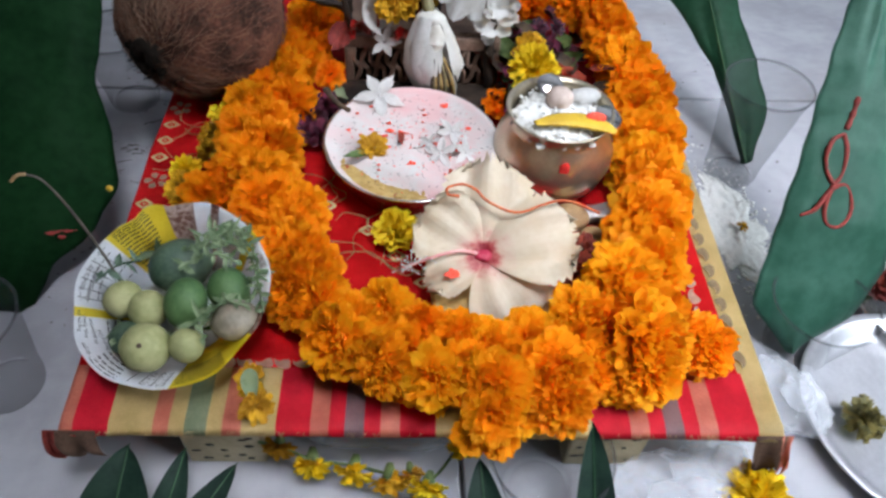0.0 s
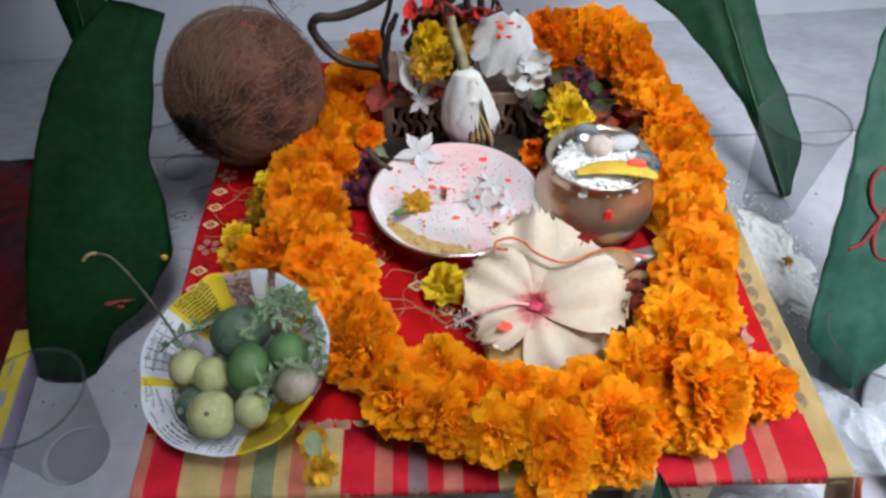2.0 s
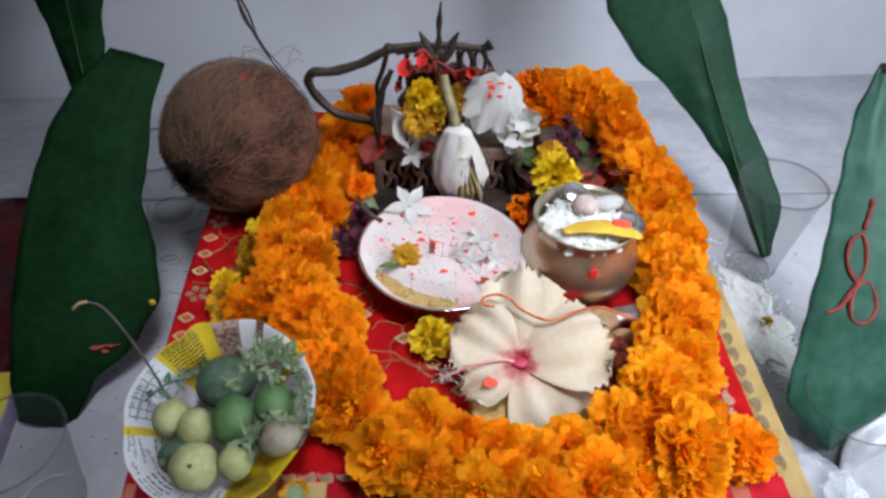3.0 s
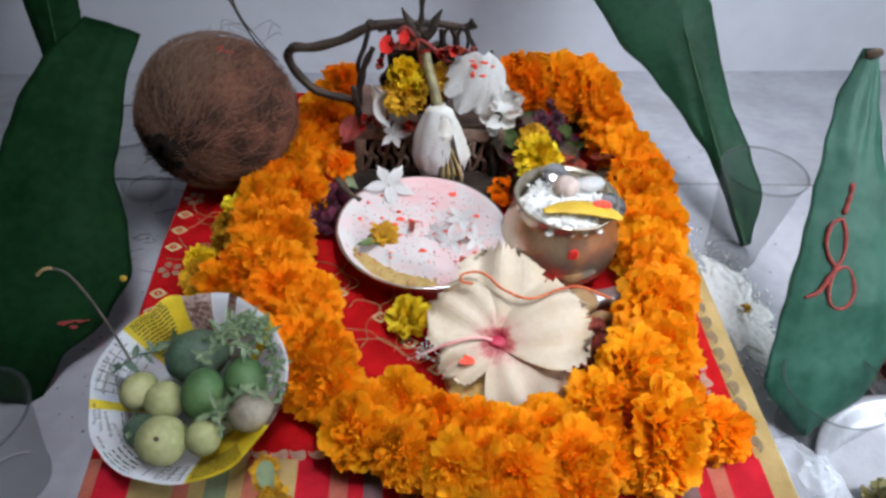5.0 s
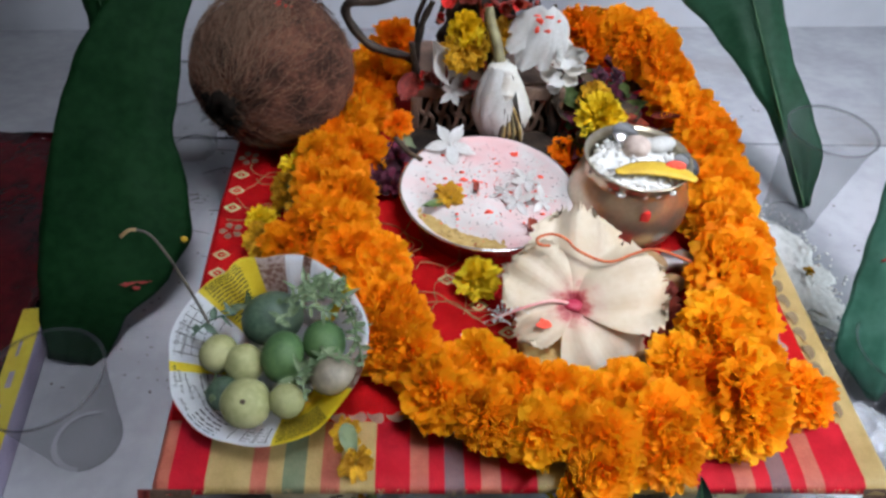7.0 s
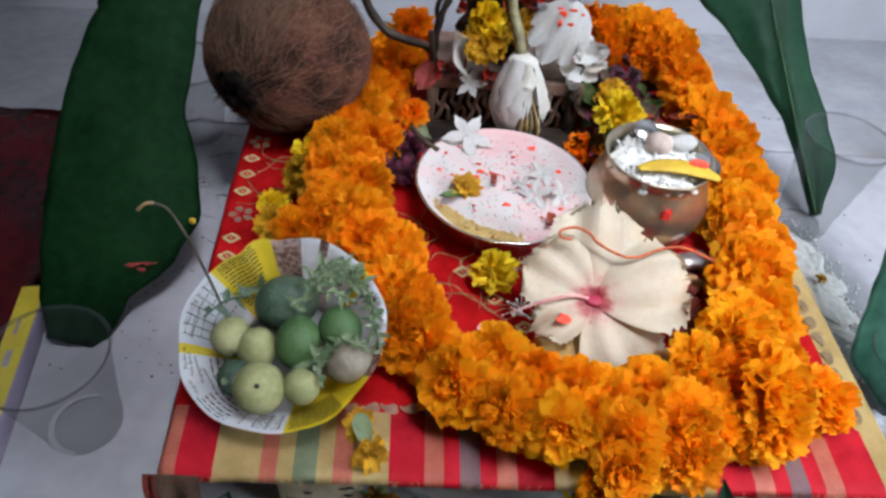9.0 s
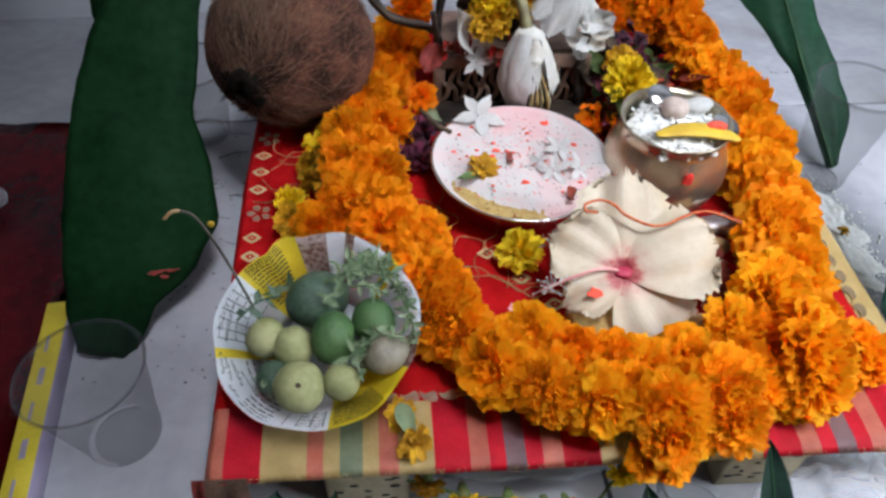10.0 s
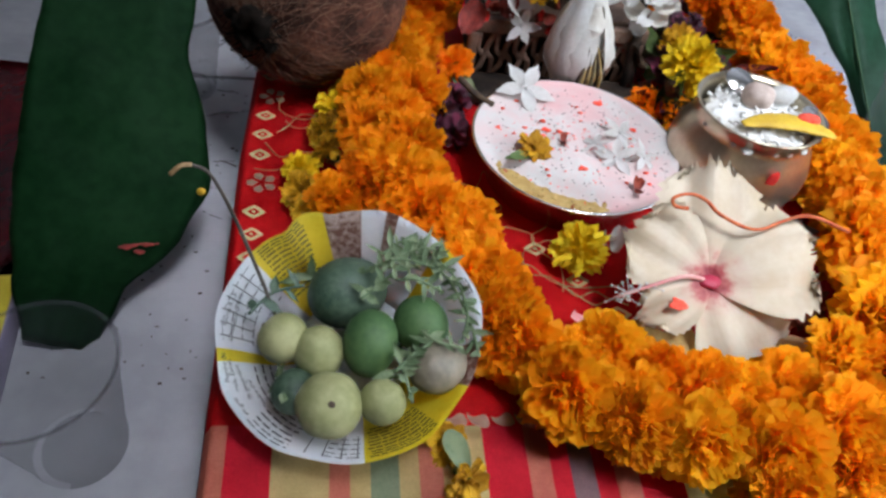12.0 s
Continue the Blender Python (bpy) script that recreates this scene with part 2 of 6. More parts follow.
flushed(HIBISCUS, (0, 0, 0.034), [(0.32, (0.26, 0.006, 0.014)), (0.40, (0.46, 0.05, 0.06), 0.85), (0.50, (0.60, 0.30, 0.25), 0.40), (0.72, (0.62, 0.48, 0.38))])
HIB_PINK = surface("pink_petal_throat", (0.74, 0.28, 0.28), (0.84, 0.52, 0.47), 90, 0.5, 0.1, translucent=0.3)
HIB_RED = surface("crimson_throat", (0.26, 0.008, 0.025), (0.46, 0.03, 0.07), 120, 0.55, 0.1)
WHITE_PETAL = surface("white_petal", (0.60, 0.58, 0.54), (0.72, 0.71, 0.69), 50, 0.55, 0.2, translucent=0.38)
WILT_PETAL = surface("bruised_white_petal", (0.72, 0.68, 0.60), (0.82, 0.80, 0.75), 70, 0.5, 0.3, c3=(0.24, 0.16, 0.09), patch=0.34, translucent=0.3)
PURPLE_PETAL = surface("dried_purple_petal", (0.030, 0.008, 0.014), (0.17, 0.020, 0.055), 120, 0.6, 0.3, island=0.3)
RED_DRIED = surface("dried_red_petal", (0.12, 0.012, 0.008), (0.34, 0.05, 0.02), 120, 0.7, 0.3, island=0.3)
THREAD = surface("red_orange_thread", (0.42, 0.06, 0.02), (0.62, 0.16, 0.05), 300, 0.8, 0.2)
MAULI = surface("red_mauli_thread", (0.15, 0.022, 0.016), (0.28, 0.035, 0.025), 300, 0.8, 0.2)
STRAW = surface("dry_grass_thread", (0.30, 0.20, 0.08), (0.48, 0.34, 0.16), 200, 0.8, 0.1, island=0.4)
NUT = surface("brown_betel_nut", (0.30, 0.17, 0.07), (0.46, 0.30, 0.15), 90, 0.6, 0.3)
BISCUIT = surface("ochre_jaggery", (0.36, 0.22, 0.06), (0.52, 0.36, 0.13), 120, 0.7, 0.4, c3=(0.24, 0.12, 0.04), patch=0.3)
PALE_NUT = surface("pale_pinkish_nut", (0.42, 0.32, 0.27), (0.55, 0.44, 0.38), 120, 0.6, 0.3)
TURMERIC = surface("yellow_turmeric", (0.50, 0.30, 0.02), (0.64, 0.42, 0.03), 90, 0.6, 0.2)
STOOL_PAINT = surface("cream_stool_paint", (0.44, 0.36, 0.20), (0.55, 0.46, 0.28), 40, 0.55, 0.2)
STOOL_MARK = surface("dark_brush_marks", (0.02, 0.02, 0.018), (0.05, 0.05, 0.04), 60, 0.6, 0.2)
SILVER_FOIL = surface("silver_foil", (0.55, 0.55, 0.58), (0.68, 0.68, 0.70), 120, 0.3, 0.6, metal=0.8)
RED_PLASTIC = surface("dark_red_plastic_sheet", (0.085, 0.004, 0.007), (0.19, 0.007, 0.012), 9, 0.22, 0.4, coat=0.35, c3=(0.018, 0.024, 0.030), patch=0.40, depth=0.01)
BOX_YELLOW = surface("yellow_card", (0.50, 0.38, 0.02), (0.60, 0.47, 0.04), 40, 0.45, 0.05)
BOX_LILAC = surface("lilac_card", (0.26, 0.22, 0.32), (0.34, 0.29, 0.40), 40, 0.45, 0.05)
CUP_CLEAR = clear_plastic("clear_cup_plastic", (0.20, 0.21, 0.23), 0.12, 0.03, 0.16, 0.88)
BAG_CLEAR = clear_plastic("crumpled_clear_film", (0.85, 0.87, 0.92), 0.16, 0.14, 0.40)
for m_ in (CUP_CLEAR, BAG_CLEAR):
    m_.use_transparent_shadow = True


# ---- mesh helpers ----
def part(name, bm, material, parent=None, label="", smooth=True):
    """Links a bmesh as one mesh object, under a thing or a part."""
    me = bpy.data.meshes.new(name)
    bm.to_mesh(me)
    bm.free()
    for m in material if isinstance(material, (list, tuple)) else [material]:
        me.materials.append(m)
    if smooth:
        me.shade_smooth()
    ob = new(name, me)
    if parent:
        ob.parent = parent
    if label:
        ob["label"] = label
    return ob


def thing(name, label, category, loc=(0, 0, 0), group="", rz=0.0, rx=0.0, ry=0.0):
    ob = new(name)
    ob.empty_display_size = 0.02
    ob.matrix_world = pose(*loc, rx, ry, rz)
    return tagged(ob, label, category, group)


def box(bm, lo, hi, bevel=0.0):
    vs = bmesh.ops.create_cube(bm, size=1)["verts"]
    for v in vs:
        v.co = Vector([lo[i] + (v.co[i] + 0.5) * (hi[i] - lo[i]) for i in range(3)])
    if bevel:
        es = list({e for v in vs for e in v.link_edges})
        bmesh.ops.bevel(bm, geom=es, offset=bevel, segments=2, affect="EDGES", profile=0.5)
    return bm


def boxed(lo, hi, bevel=0.0):
    return box(bmesh.new(), lo, hi, bevel)


def lathe(profile, n=48, bm=None):
    """Turns (radius, height) pairs about z."""
    bm = bm or bmesh.new()
    rings = []
    for r, z in profile:
        if r < 1e-5:
            rings.append([bm.verts.new((0, 0, z))] * n)
        else:
            rings.append([bm.verts.new((r * math.cos(2 * math.pi * i / n), r * math.sin(2 * math.pi * i / n), z)) for i in range(n)])
    for a, b in zip(rings, rings[1:]):
        for i in range(n):
            j = (i + 1) % n
            vs = []
            for v in (a[i], a[j], b[j], b[i]):
                if v not in vs:
                    vs.append(v)
            if len(vs) > 2:
                bm.faces.new(vs)
    return bm


def glide(pts, steps):
    """A smooth line through points (Catmull-Rom)."""
    p = [Vector(q) for q in pts]
    p = [2 * p[0] - p[1]] + p + [2 * p[-1] - p[-2]]
    out = []
    for i in range(1, len(p) - 2):
        for s in range(steps):
            t = s / steps
            a, b, c, d = p[i - 1 : i + 3]
            out.append(0.5 * (2 * b + (c - a) * t + (2 * a - 5 * b + 4 * c - d) * t * t + (3 * b - a - 3 * c + d) * t**3))
    return out + [p[-2]]


def tube(bm, pts, radius, n=6, taper=None):
    """A round rod along points; taper(s) scales the radius."""
    rings, side = [], None
    for i, p in enumerate(pts):
        ahead = (pts[min(i + 1, len(pts) - 1)] - pts[max(i - 1, 0)]).normalized()
        side = side - ahead * side.dot(ahead) if side else ahead.orthogonal()
        side.normalize()
        up = ahead.cross(side)
        r = radius * (taper(i / (len(pts) - 1)) if taper else 1)
        rings.append([bm.verts.new(p + r * (math.cos(2 * math.pi * k / n) * side + math.sin(2 * math.pi * k / n) * up)) for k in range(n)])
    for a, b in zip(rings, rings[1:]):
        for k in range(n):
            bm.faces.new((a[k], a[(k + 1) % n], b[(k + 1) % n], b[k]))
    for r in (rings[0][::-1], rings[-1]):
        bm.faces.new(r)
    return bm


def rod(pts, radius, n=6, steps=6, taper=None):
    return tube(bmesh.new(), glide(pts, steps), radius, n, taper)


def lump(rx, ry, rz, rough=0.06, freq=30.0, seed=0, sub=3, centre=(0, 0, 0), bm=None):
    """An uneven rounded lump."""
    bm = bm or bmesh.new()
    for v in bmesh.ops.create_icosphere(bm, subdivisions=sub, radius=1)["verts"]:
        p = Vector((v.co.x * rx, v.co.y * ry, v.co.z * rz))
        k = 1 + rough * noise.noise(p * freq + Vector((seed * 3.7, seed, -seed)))
        v.co = p * k + Vector(centre)
    return bm


def sheet(bm, rows):
    """A surface from rows of points."""
    vs = [[bm.verts.new(p) for p in row] for row in rows]
    for a, b in zip(vs, vs[1:]):
        for i in range(len(a) - 1):
            bm.faces.new((a[i], a[i + 1], b[i + 1], b[i]))
    return bm


def petal(bm, base, along, out, length, width, curl=0.3, frill=0.0, rng=random, cols=4, rows=4, cup=0.2, shape=0.65):
    """A petal from base: along is its way, out the way its face looks."""
    along, out = along.normalized(), (out - along * out.dot(along.normalized())).normalized()
    side, grid = along.cross(out), []
    phase = rng.uniform(0, 6.28)
    for r in range(rows + 1):
        s = r / rows
        w = width * (0.25 + 0.75 * math.sin(math.pi * min(1, s * shape + 0.08)) ** 0.8)
        row = []
        for c in range(cols + 1):
            u = 2 * c / cols - 1
            wave = frill * s * s * math.sin(phase + u * 7.0) * length
            tip = length * (s - 0.18 * s * s * u * u) + (frill * 0.35 * length * rng.uniform(-1, 1) if r == rows else 0)
            row.append(base + along * tip + side * (u * w / 2) + out * (curl * length * s * s + cup * width * u * u * (1 - 0.5 * s) + wave))
        grid.append(row)
    return sheet(bm, grid)


def at_z(bm, z):
    bmesh.ops.translate(bm, vec=(0, 0, z), verts=bm.verts)
    return bm

# ---- the room ----
TURN_ROOM, TURN_FLOOR = pose(0, 0, 0, 0, 0, 4.0), pose(0, 0, 0, 0, 0, 1.1)
WALL_Y, FAR_Y, SIDE_X, HIGH, FLOOR_Y = 0.684, -2.2, 1.9, 2.7, 0.86


def wall(name, lo, hi, material):
    ob = part(name, boxed(lo, hi, 0.004), material, None, "", False)
    ob.matrix_world = TURN_ROOM
    return tagged(ob, "", "wall", kind="structure")


tagged(wall("wall_north", (-SIDE_X, WALL_Y, -0.02), (SIDE_X, WALL_Y + 0.12, HIGH), WALL_WHITE), "white glossy wall behind the low altar stool")
# The other three walls are unseen, added in dark grey to hold bounce down.
tagged(wall("wall_south", (-SIDE_X, FAR_Y - 0.12, -0.02), (SIDE_X, FAR_Y, HIGH), DIM_WALL_GREY), "plain dark grey unseen room wall that cuts bounced light")
tagged(wall("wall_west", (-SIDE_X - 0.12, FAR_Y - 0.12, -0.02), (-SIDE_X, WALL_Y + 0.12, HIGH), DIM_WALL_GREY), "plain dark grey unseen room wall that cuts bounced light")
tagged(wall("wall_east", (SIDE_X, FAR_Y - 0.12, -0.02), (SIDE_X + 0.12, WALL_Y + 0.12, HIGH), DIM_WALL_GREY), "plain dark grey unseen room wall that cuts bounced light")
# Unseen ceiling added to close the room, its grey kept low against bounce.
ceiling = part("ceiling", boxed((-SIDE_X - 0.12, FAR_Y - 0.12, HIGH), (SIDE_X + 0.12, WALL_Y + 0.12, HIGH + 0.1)), DIM_CEILING_GREY, None, "", False)
ceiling.matrix_world = TURN_ROOM
tagged(ceiling, "plain grey unseen ceiling, kept dark to limit bounced light", "ceiling", kind="structure")
floor = part("floor", boxed((-SIDE_X, FAR_Y, -0.08), (SIDE_X, FLOOR_Y, -0.006)), GROUT, None, "", False)
floor.matrix_world = TURN_FLOOR
tagged(floor, "white veined marble floor slabs with fine joints", "floor", kind="structure")

# ---- the low stool and its cloth ----
TOP = 0.07
stool = thing("low_stool", "low cream wooden altar stool with dark painted marks", "stool", (0, 0.252, 0))
part("seat_board", boxed((-0.206, -0.240, 0.046), (0.222, 0.243, 0.066), 0.003), STOOL_PAINT, stool)
rng = random.Random(4)
for lx in (-0.13, 0.125):
    for ly in (-0.232, 0.225):
        leg = part("leg", boxed((lx - 0.026, ly - 0.008, 0), (lx + 0.026, ly + 0.008, 0.046), 0.002), STOOL_PAINT, stool)
        if ly < 0:
            for k in range(11):
                mx, mz = lx + rng.uniform(-0.021, 0.021), rng.uniform(0.005, 0.042)
                bm = lump(rng.uniform(0.0015, 0.0042), 0.0006, rng.uniform(0.0008, 0.0018), 0.3, 400, k, 1, (mx, ly - 0.0085, mz))
                part("painted_mark", bm, STOOL_MARK, leg)


def cloth_point(x, y, lift=0.0):
    """A point of the cloth as it lies over the stool; past the board it hangs."""
    z = TOP + 0.0012 * noise.noise(Vector((x * 14, y * 14, 0.3))) + 0.0004 * noise.noise(Vector((x * 70, y * 70, 2.0)))
    fold = max(0.0, abs(x) - 0.226)
    ways = -1 if x < 0 else 1
    px, py = x, y
    if fold:
        px = ways * (0.226 + fold * 0.45)
        z -= fold * 0.9
    px += 0.010 * min(1.0, max(0.0, (-x - 0.05) / 0.18)) * min(1.0, max(0.0, 1 - y / 0.25))
    drop = max(0.0, 0.005 - y)
    if drop:
        z -= drop * (0.55 + 0.25 * noise.noise(Vector((x * 30, 0, 7)))) + 0.35 * drop * max(0, (abs(x) - 0.15) / 0.08)
    return Vector((px, py, z + lift))


cloth = thing("altar_cloth", "red brocade cloth with striped hem spread over the stool", "cloth", (0, 0, 0))
STRIPES = [(-0.218, 2), (-0.196, 1), (-0.169, 3), (-0.1585, 2), (-0.148, 3), (-0.1355, 4), (-0.1257, 3), (-0.114, 2), (-0.091, 3), (-0.069, 1), (-0.057, 2), (-0.047, 1),
           (-0.035, 5), (-0.025, 1), (-0.013, 2), (0.007, 1), (0.105, 3), (0.1287, 1), (0.141, 2), (0.151, 1), (0.1625, 5), (0.173, 1), (0.1845, 2), (0.2095, 1)]
bm = bmesh.new()
NX, NY = 238, 120
xs = [-0.236 + 0.472 * i / NX for i in range(NX + 1)]
ys = [-0.001 + 0.500 * j / NY for j in range(NY + 1)]
grid = [[bm.verts.new(cloth_point(x, y)) for x in xs] for y in ys]
for j in range(NY):
    for i in range(NX):
        f = bm.faces.new((grid[j][i], grid[j][i + 1], grid[j + 1][i + 1], grid[j + 1][i]))
        x, y = (xs[i] + xs[i + 1]) / 2, (ys[j] + ys[j + 1]) / 2
        f.material_index = 3 if x > 0.209 else 0
        if y < 0.043:
            f.material_index = next((c for s, c in STRIPES if x < s), 3)
bmesh.ops.solidify(bm, geom=bm.faces[:], thickness=0.0008)
part("cloth_sheet", bm, [CLOTH_RED, CLOTH_CRIMSON, CLOTH_SALMON, CLOTH_YELLOW, CLOTH_GREEN, CLOTH_GREY], cloth)


def motif(kind, cx, cy, size, turn=0.0, hue=0):
    """A small woven figure lying on the cloth."""
    bm = bmesh.new()
    def p(u, v):
        return cloth_point(cx + size * (u * math.cos(turn) - v * math.sin(turn)), cy + size * (u * math.sin(turn) + v * math.cos(turn)), 0.0013)
    if kind == "diamond":
        n = 12
        def rim(k, r):
            a = 2 * math.pi * k / n
            q = r / (abs(math.cos(a)) + abs(math.sin(a))) ** 0.8
            return p(q * math.cos(a) * 1.3, q * math.sin(a))
        sheet(bm, [[rim(k, 1.0) for k in range(n + 1)], [rim(k, 0.55) for k in range(n + 1)]])
        bm.faces.new([bm.verts.new(rim(k, 0.2)) for k in range(n)])
    elif kind == "paisley":
        rows, u, v, h = [], -0.2, -0.75, 1.9
        for k in range(13):
            t = k / 12
            half = 0.52 * math.sin(math.pi * min(1, 0.12 + 0.95 * t ** 0.6)) ** 0.8 * (1 - 0.45 * t)
            rows.append([p(u + half * math.sin(h), v - half * math.cos(h)), p(u, v), p(u - half * math.sin(h), v + half * math.cos(h))])
            u, v, h = u + 0.155 * math.cos(h), v + 0.155 * math.sin(h), h - 0.06 - 0.55 * t * t
        sheet(bm, rows)
    else:
        for k in range(5):
            a = 2 * math.pi * k / 5 + 0.3
            sheet(bm, [[p(0.2 * math.cos(a), 0.2 * math.sin(a)), p(0.3 * math.cos(a + .1), 0.3 * math.sin(a + .1))],
                       [p(0.7 * math.cos(a - .5), 0.7 * math.sin(a - .5)), p(0.7 * math.cos(a + .5), 0.7 * math.sin(a + .5))],
                       [p(math.cos(a - .2), math.sin(a - .2)), p(math.cos(a + .2), math.sin(a + .2))]])
    part("woven_" + kind, bm, (ZARI_CREAM, ZARI_GOLD, ZARI_BROWN)[hue], cloth, "", False)


for y in (0.068, 0.084, 0.130, 0.150, 0.168, 0.187, 0.241, 0.262, 0.283, 0.330, 0.350):
    motif("diamond", -0.2165, y, 0.0056)
for y in (0.106, 0.214, 0.306):
    motif("blossom", -0.2135, y, 0.0095, 0.4, 1)
for k in range(33):
    motif("paisley", -0.205 + 0.0125 * k, 0.0495, 0.0080, 1.4 if k % 2 else 1.7, 1)
for k in range(27):
    motif("paisley", 0.1965, 0.062 + 0.0155 * k, 0.0090, 0.15 if k % 2 else 0.35, 1)
    motif("paisley", 0.2105, 0.054 + 0.0155 * k, 0.0082, 3.2 if k % 2 else 3.5, 2)
for x, y in ((-0.020, 0.140), (-0.042, 0.165), (-0.075, 0.190), (-0.045, 0.205), (0.0, 0.115)):
    motif("diamond", x, y, 0.0058)
# the front corners hang over the board's edge
def flap(x0, x1, depth, curl, material, name):
    rows = []
    for r in range(9):
        s = r / 8
        rows.append([Vector((x0 + (x1 - x0) * c / 10 + curl * s * s, 0.001 - 0.007 * math.sin(2.4 * s) * (1 + 0.3 * math.sin(c)), TOP - 0.0015 - depth * s * (1 - 0.25 * math.cos(c * 0.9)))) for c in range(11)])
    bm = sheet(bmesh.new(), rows)
    bmesh.ops.solidify(bm, geom=bm.faces[:], thickness=0.0008)
    part(name, bm, material, cloth)


flap(-0.219, -0.195, 0.021, 0.002, LINING, "hanging_corner")
flap(-0.226, -0.218, 0.023, 0.003, MAULI, "frayed_edge")
flap(0.208, 0.230, 0.046, 0.008, LINING, "hanging_corner")
flap(0.225, 0.232, 0.040, 0.009, CLOTH_SALMON, "frayed_edge")
# frayed threads along the hem
bm = bmesh.new()
for k in range(110):
    x = rng.uniform(-0.226, 0.226)
    a = cloth_point(x, 0.0012, 0.0004)
    b = cloth_point(x + rng.uniform(-0.003, 0.003), -0.001, 0.0) + Vector((0, -0.0006, rng.uniform(-0.0016, 0.0002)))
    tube(bm, [a, (a + b) / 2 + Vector((0, 0, 0.0003)), b], 0.00016, 3)
tagged(part("fringe", bm, ZARI_CREAM, cloth), kind="stuff")

# ---- the marigold garland ----
def marigold_mesh(seed, count, flat, broad, frill):
    """A full ruffled flower head of radius 1 whose face looks along +z."""
    g, bm = random.Random(seed), bmesh.new()
    for k in range(count):
        s = (k + 0.5) / count
        tilt = math.radians(102 * s ** 0.72)
        a = k * 2.39996 + g.uniform(-0.25, 0.25)
        d = Vector((math.sin(tilt) * math.cos(a), math.sin(tilt) * math.sin(a), math.cos(tilt) * flat))
        reach = g.uniform(0.78, 1.06)
        petal(bm, d * 0.25, d + Vector((g.uniform(-.33, .33), g.uniform(-.33, .33), g.uniform(-.33, .33))), Vector((0, 0, 1)) + d * 0.3, reach * d.length ** 0.3 - 0.22,
              broad * g.uniform(0.8, 1.25), g.uniform(-0.15, 0.25), frill, g, 5, 3, 0.22, 0.62)
    bmesh.ops.transform(bm, matrix=Matrix.Translation((0, 0, -0.1)), verts=bm.verts)
    me = bpy.data.meshes.new("marigold")
    bm.to_mesh(me)
    bm.free()
    me.shade_smooth()
    return me


FRILLED, BROAD = [], []
for k in range(5):
    FRILLED.append(marigold_mesh(k + 11, 210, 0.76, 0.32, 0.15))
    FRILLED[-1].materials.append(MARIGOLD_DEEP if k < 1 else MARIGOLD)
    BROAD.append(marigold_mesh(k + 31, 165, 0.66, 0.42, 0.13))
    BROAD[-1].materials.append(MARIGOLD_GOLD if k else MARIGOLD)
HEADS = FRILLED[2:] * 2 + BROAD


CORE = lump(0.50, 0.50, 0.34, 0.15, 4, 2, 2)
CORE_MESH = bpy.data.meshes.new("marigold")
CORE.to_mesh(CORE_MESH)
CORE.free()
CORE_MESH.materials.append(MARIGOLD_DEEP)
CORE_MESH.shade_smooth()


def head(parent, place, axis, radius, g, name="marigold", meshes=HEADS):
    """A flower head on the string: its core, and the ruffled petals on it."""
    ob = new(name, CORE_MESH)
    turn = Vector(axis).normalized().to_track_quat("Z", "Y").to_matrix().to_4x4() @ pose(0, 0, 0, 0, 0, g.uniform(0, 360))
    ob.matrix_world = Matrix.Translation(place) @ turn @ Matrix.Diagonal((radius, radius, radius * g.uniform(0.9, 1.1), 1))
    ob.parent = parent
    petals = new("petals", g.choice(meshes))
    petals.parent = ob
    tagged(petals, kind="stuff")
    return ob


garland = thing("marigold_garland", "thick garland of orange marigold heads laid round the offerings", "garland")
STRAND = [(-0.109, 0.416), (-0.118, 0.355), (-0.127, 0.310), (-0.130, 0.270), (-0.130, 0.234), (-0.124, 0.200), (-0.108, 0.165), (-0.090, 0.132),
          (-0.073, 0.096), (-0.058, 0.058), (-0.029, 0.040), (0.005, 0.034), (0.039, 0.029), (0.075, 0.036), (0.108, 0.048), (0.136, 0.068), (0.154, 0.102),
          (0.166, 0.144), (0.172, 0.186), (0.177, 0.225), (0.181, 0.270), (0.183, 0.319), (0.180, 0.371), (0.172, 0.418), (0.156, 0.455), (0.128, 0.470), (0.100, 0.468)]
line = glide([(x, y, 0) for x, y in STRAND], 40)
g = random.Random(21)
string = part("string", tube(bmesh.new(), [p + Vector((0, 0, 0.092)) for p in line[::8]], 0.0008, 4), STRAW, garland)
walked, due = 0.0, 0.0
for a, b in zip(line, line[1:]):
    walked += (b - a).length
    if walked >= due:
        left, front = b.x < -0.04 and b.y > 0.07, b.y < 0.075
        due += g.uniform(0.0115, 0.0140) if left else g.uniform(0.0195, 0.024)
        ahead = (b - a).normalized()
        side = ahead.cross(Vector((0, 0, 1)))
        wide = 0.0262 if left else 0.0310
        lift = 0.0
        if b.y > 0.36:
            wide, lift = 0.0275, 0.024 * min(1, (b.y - 0.36) / 0.06) * (1 if b.x > 0 else 0.4)
        if front or (0.0 < b.x and b.y < 0.10):
            continue
        way = ahead if b.x < 0 else -ahead
        axis = way + Vector((g.uniform(-.4, .4), g.uniform(-.4, .4), g.uniform(0.8, 1.6) if left else g.uniform(0.7, 1.2)))
        shift = g.uniform(-0.014, 0.014) if left else g.uniform(-0.006, 0.006)
        place = b + side * shift + Vector((0, 0, TOP + lift + wide * g.uniform(0.74, 0.96)))
        head(garland, place, axis, wide * g.uniform(0.92, 1.10), g, meshes=FRILLED[1:] if left and b.y < 0.36 else FRILLED if b.y > 0.3 else BROAD if b.y > 0.09 else HEADS)
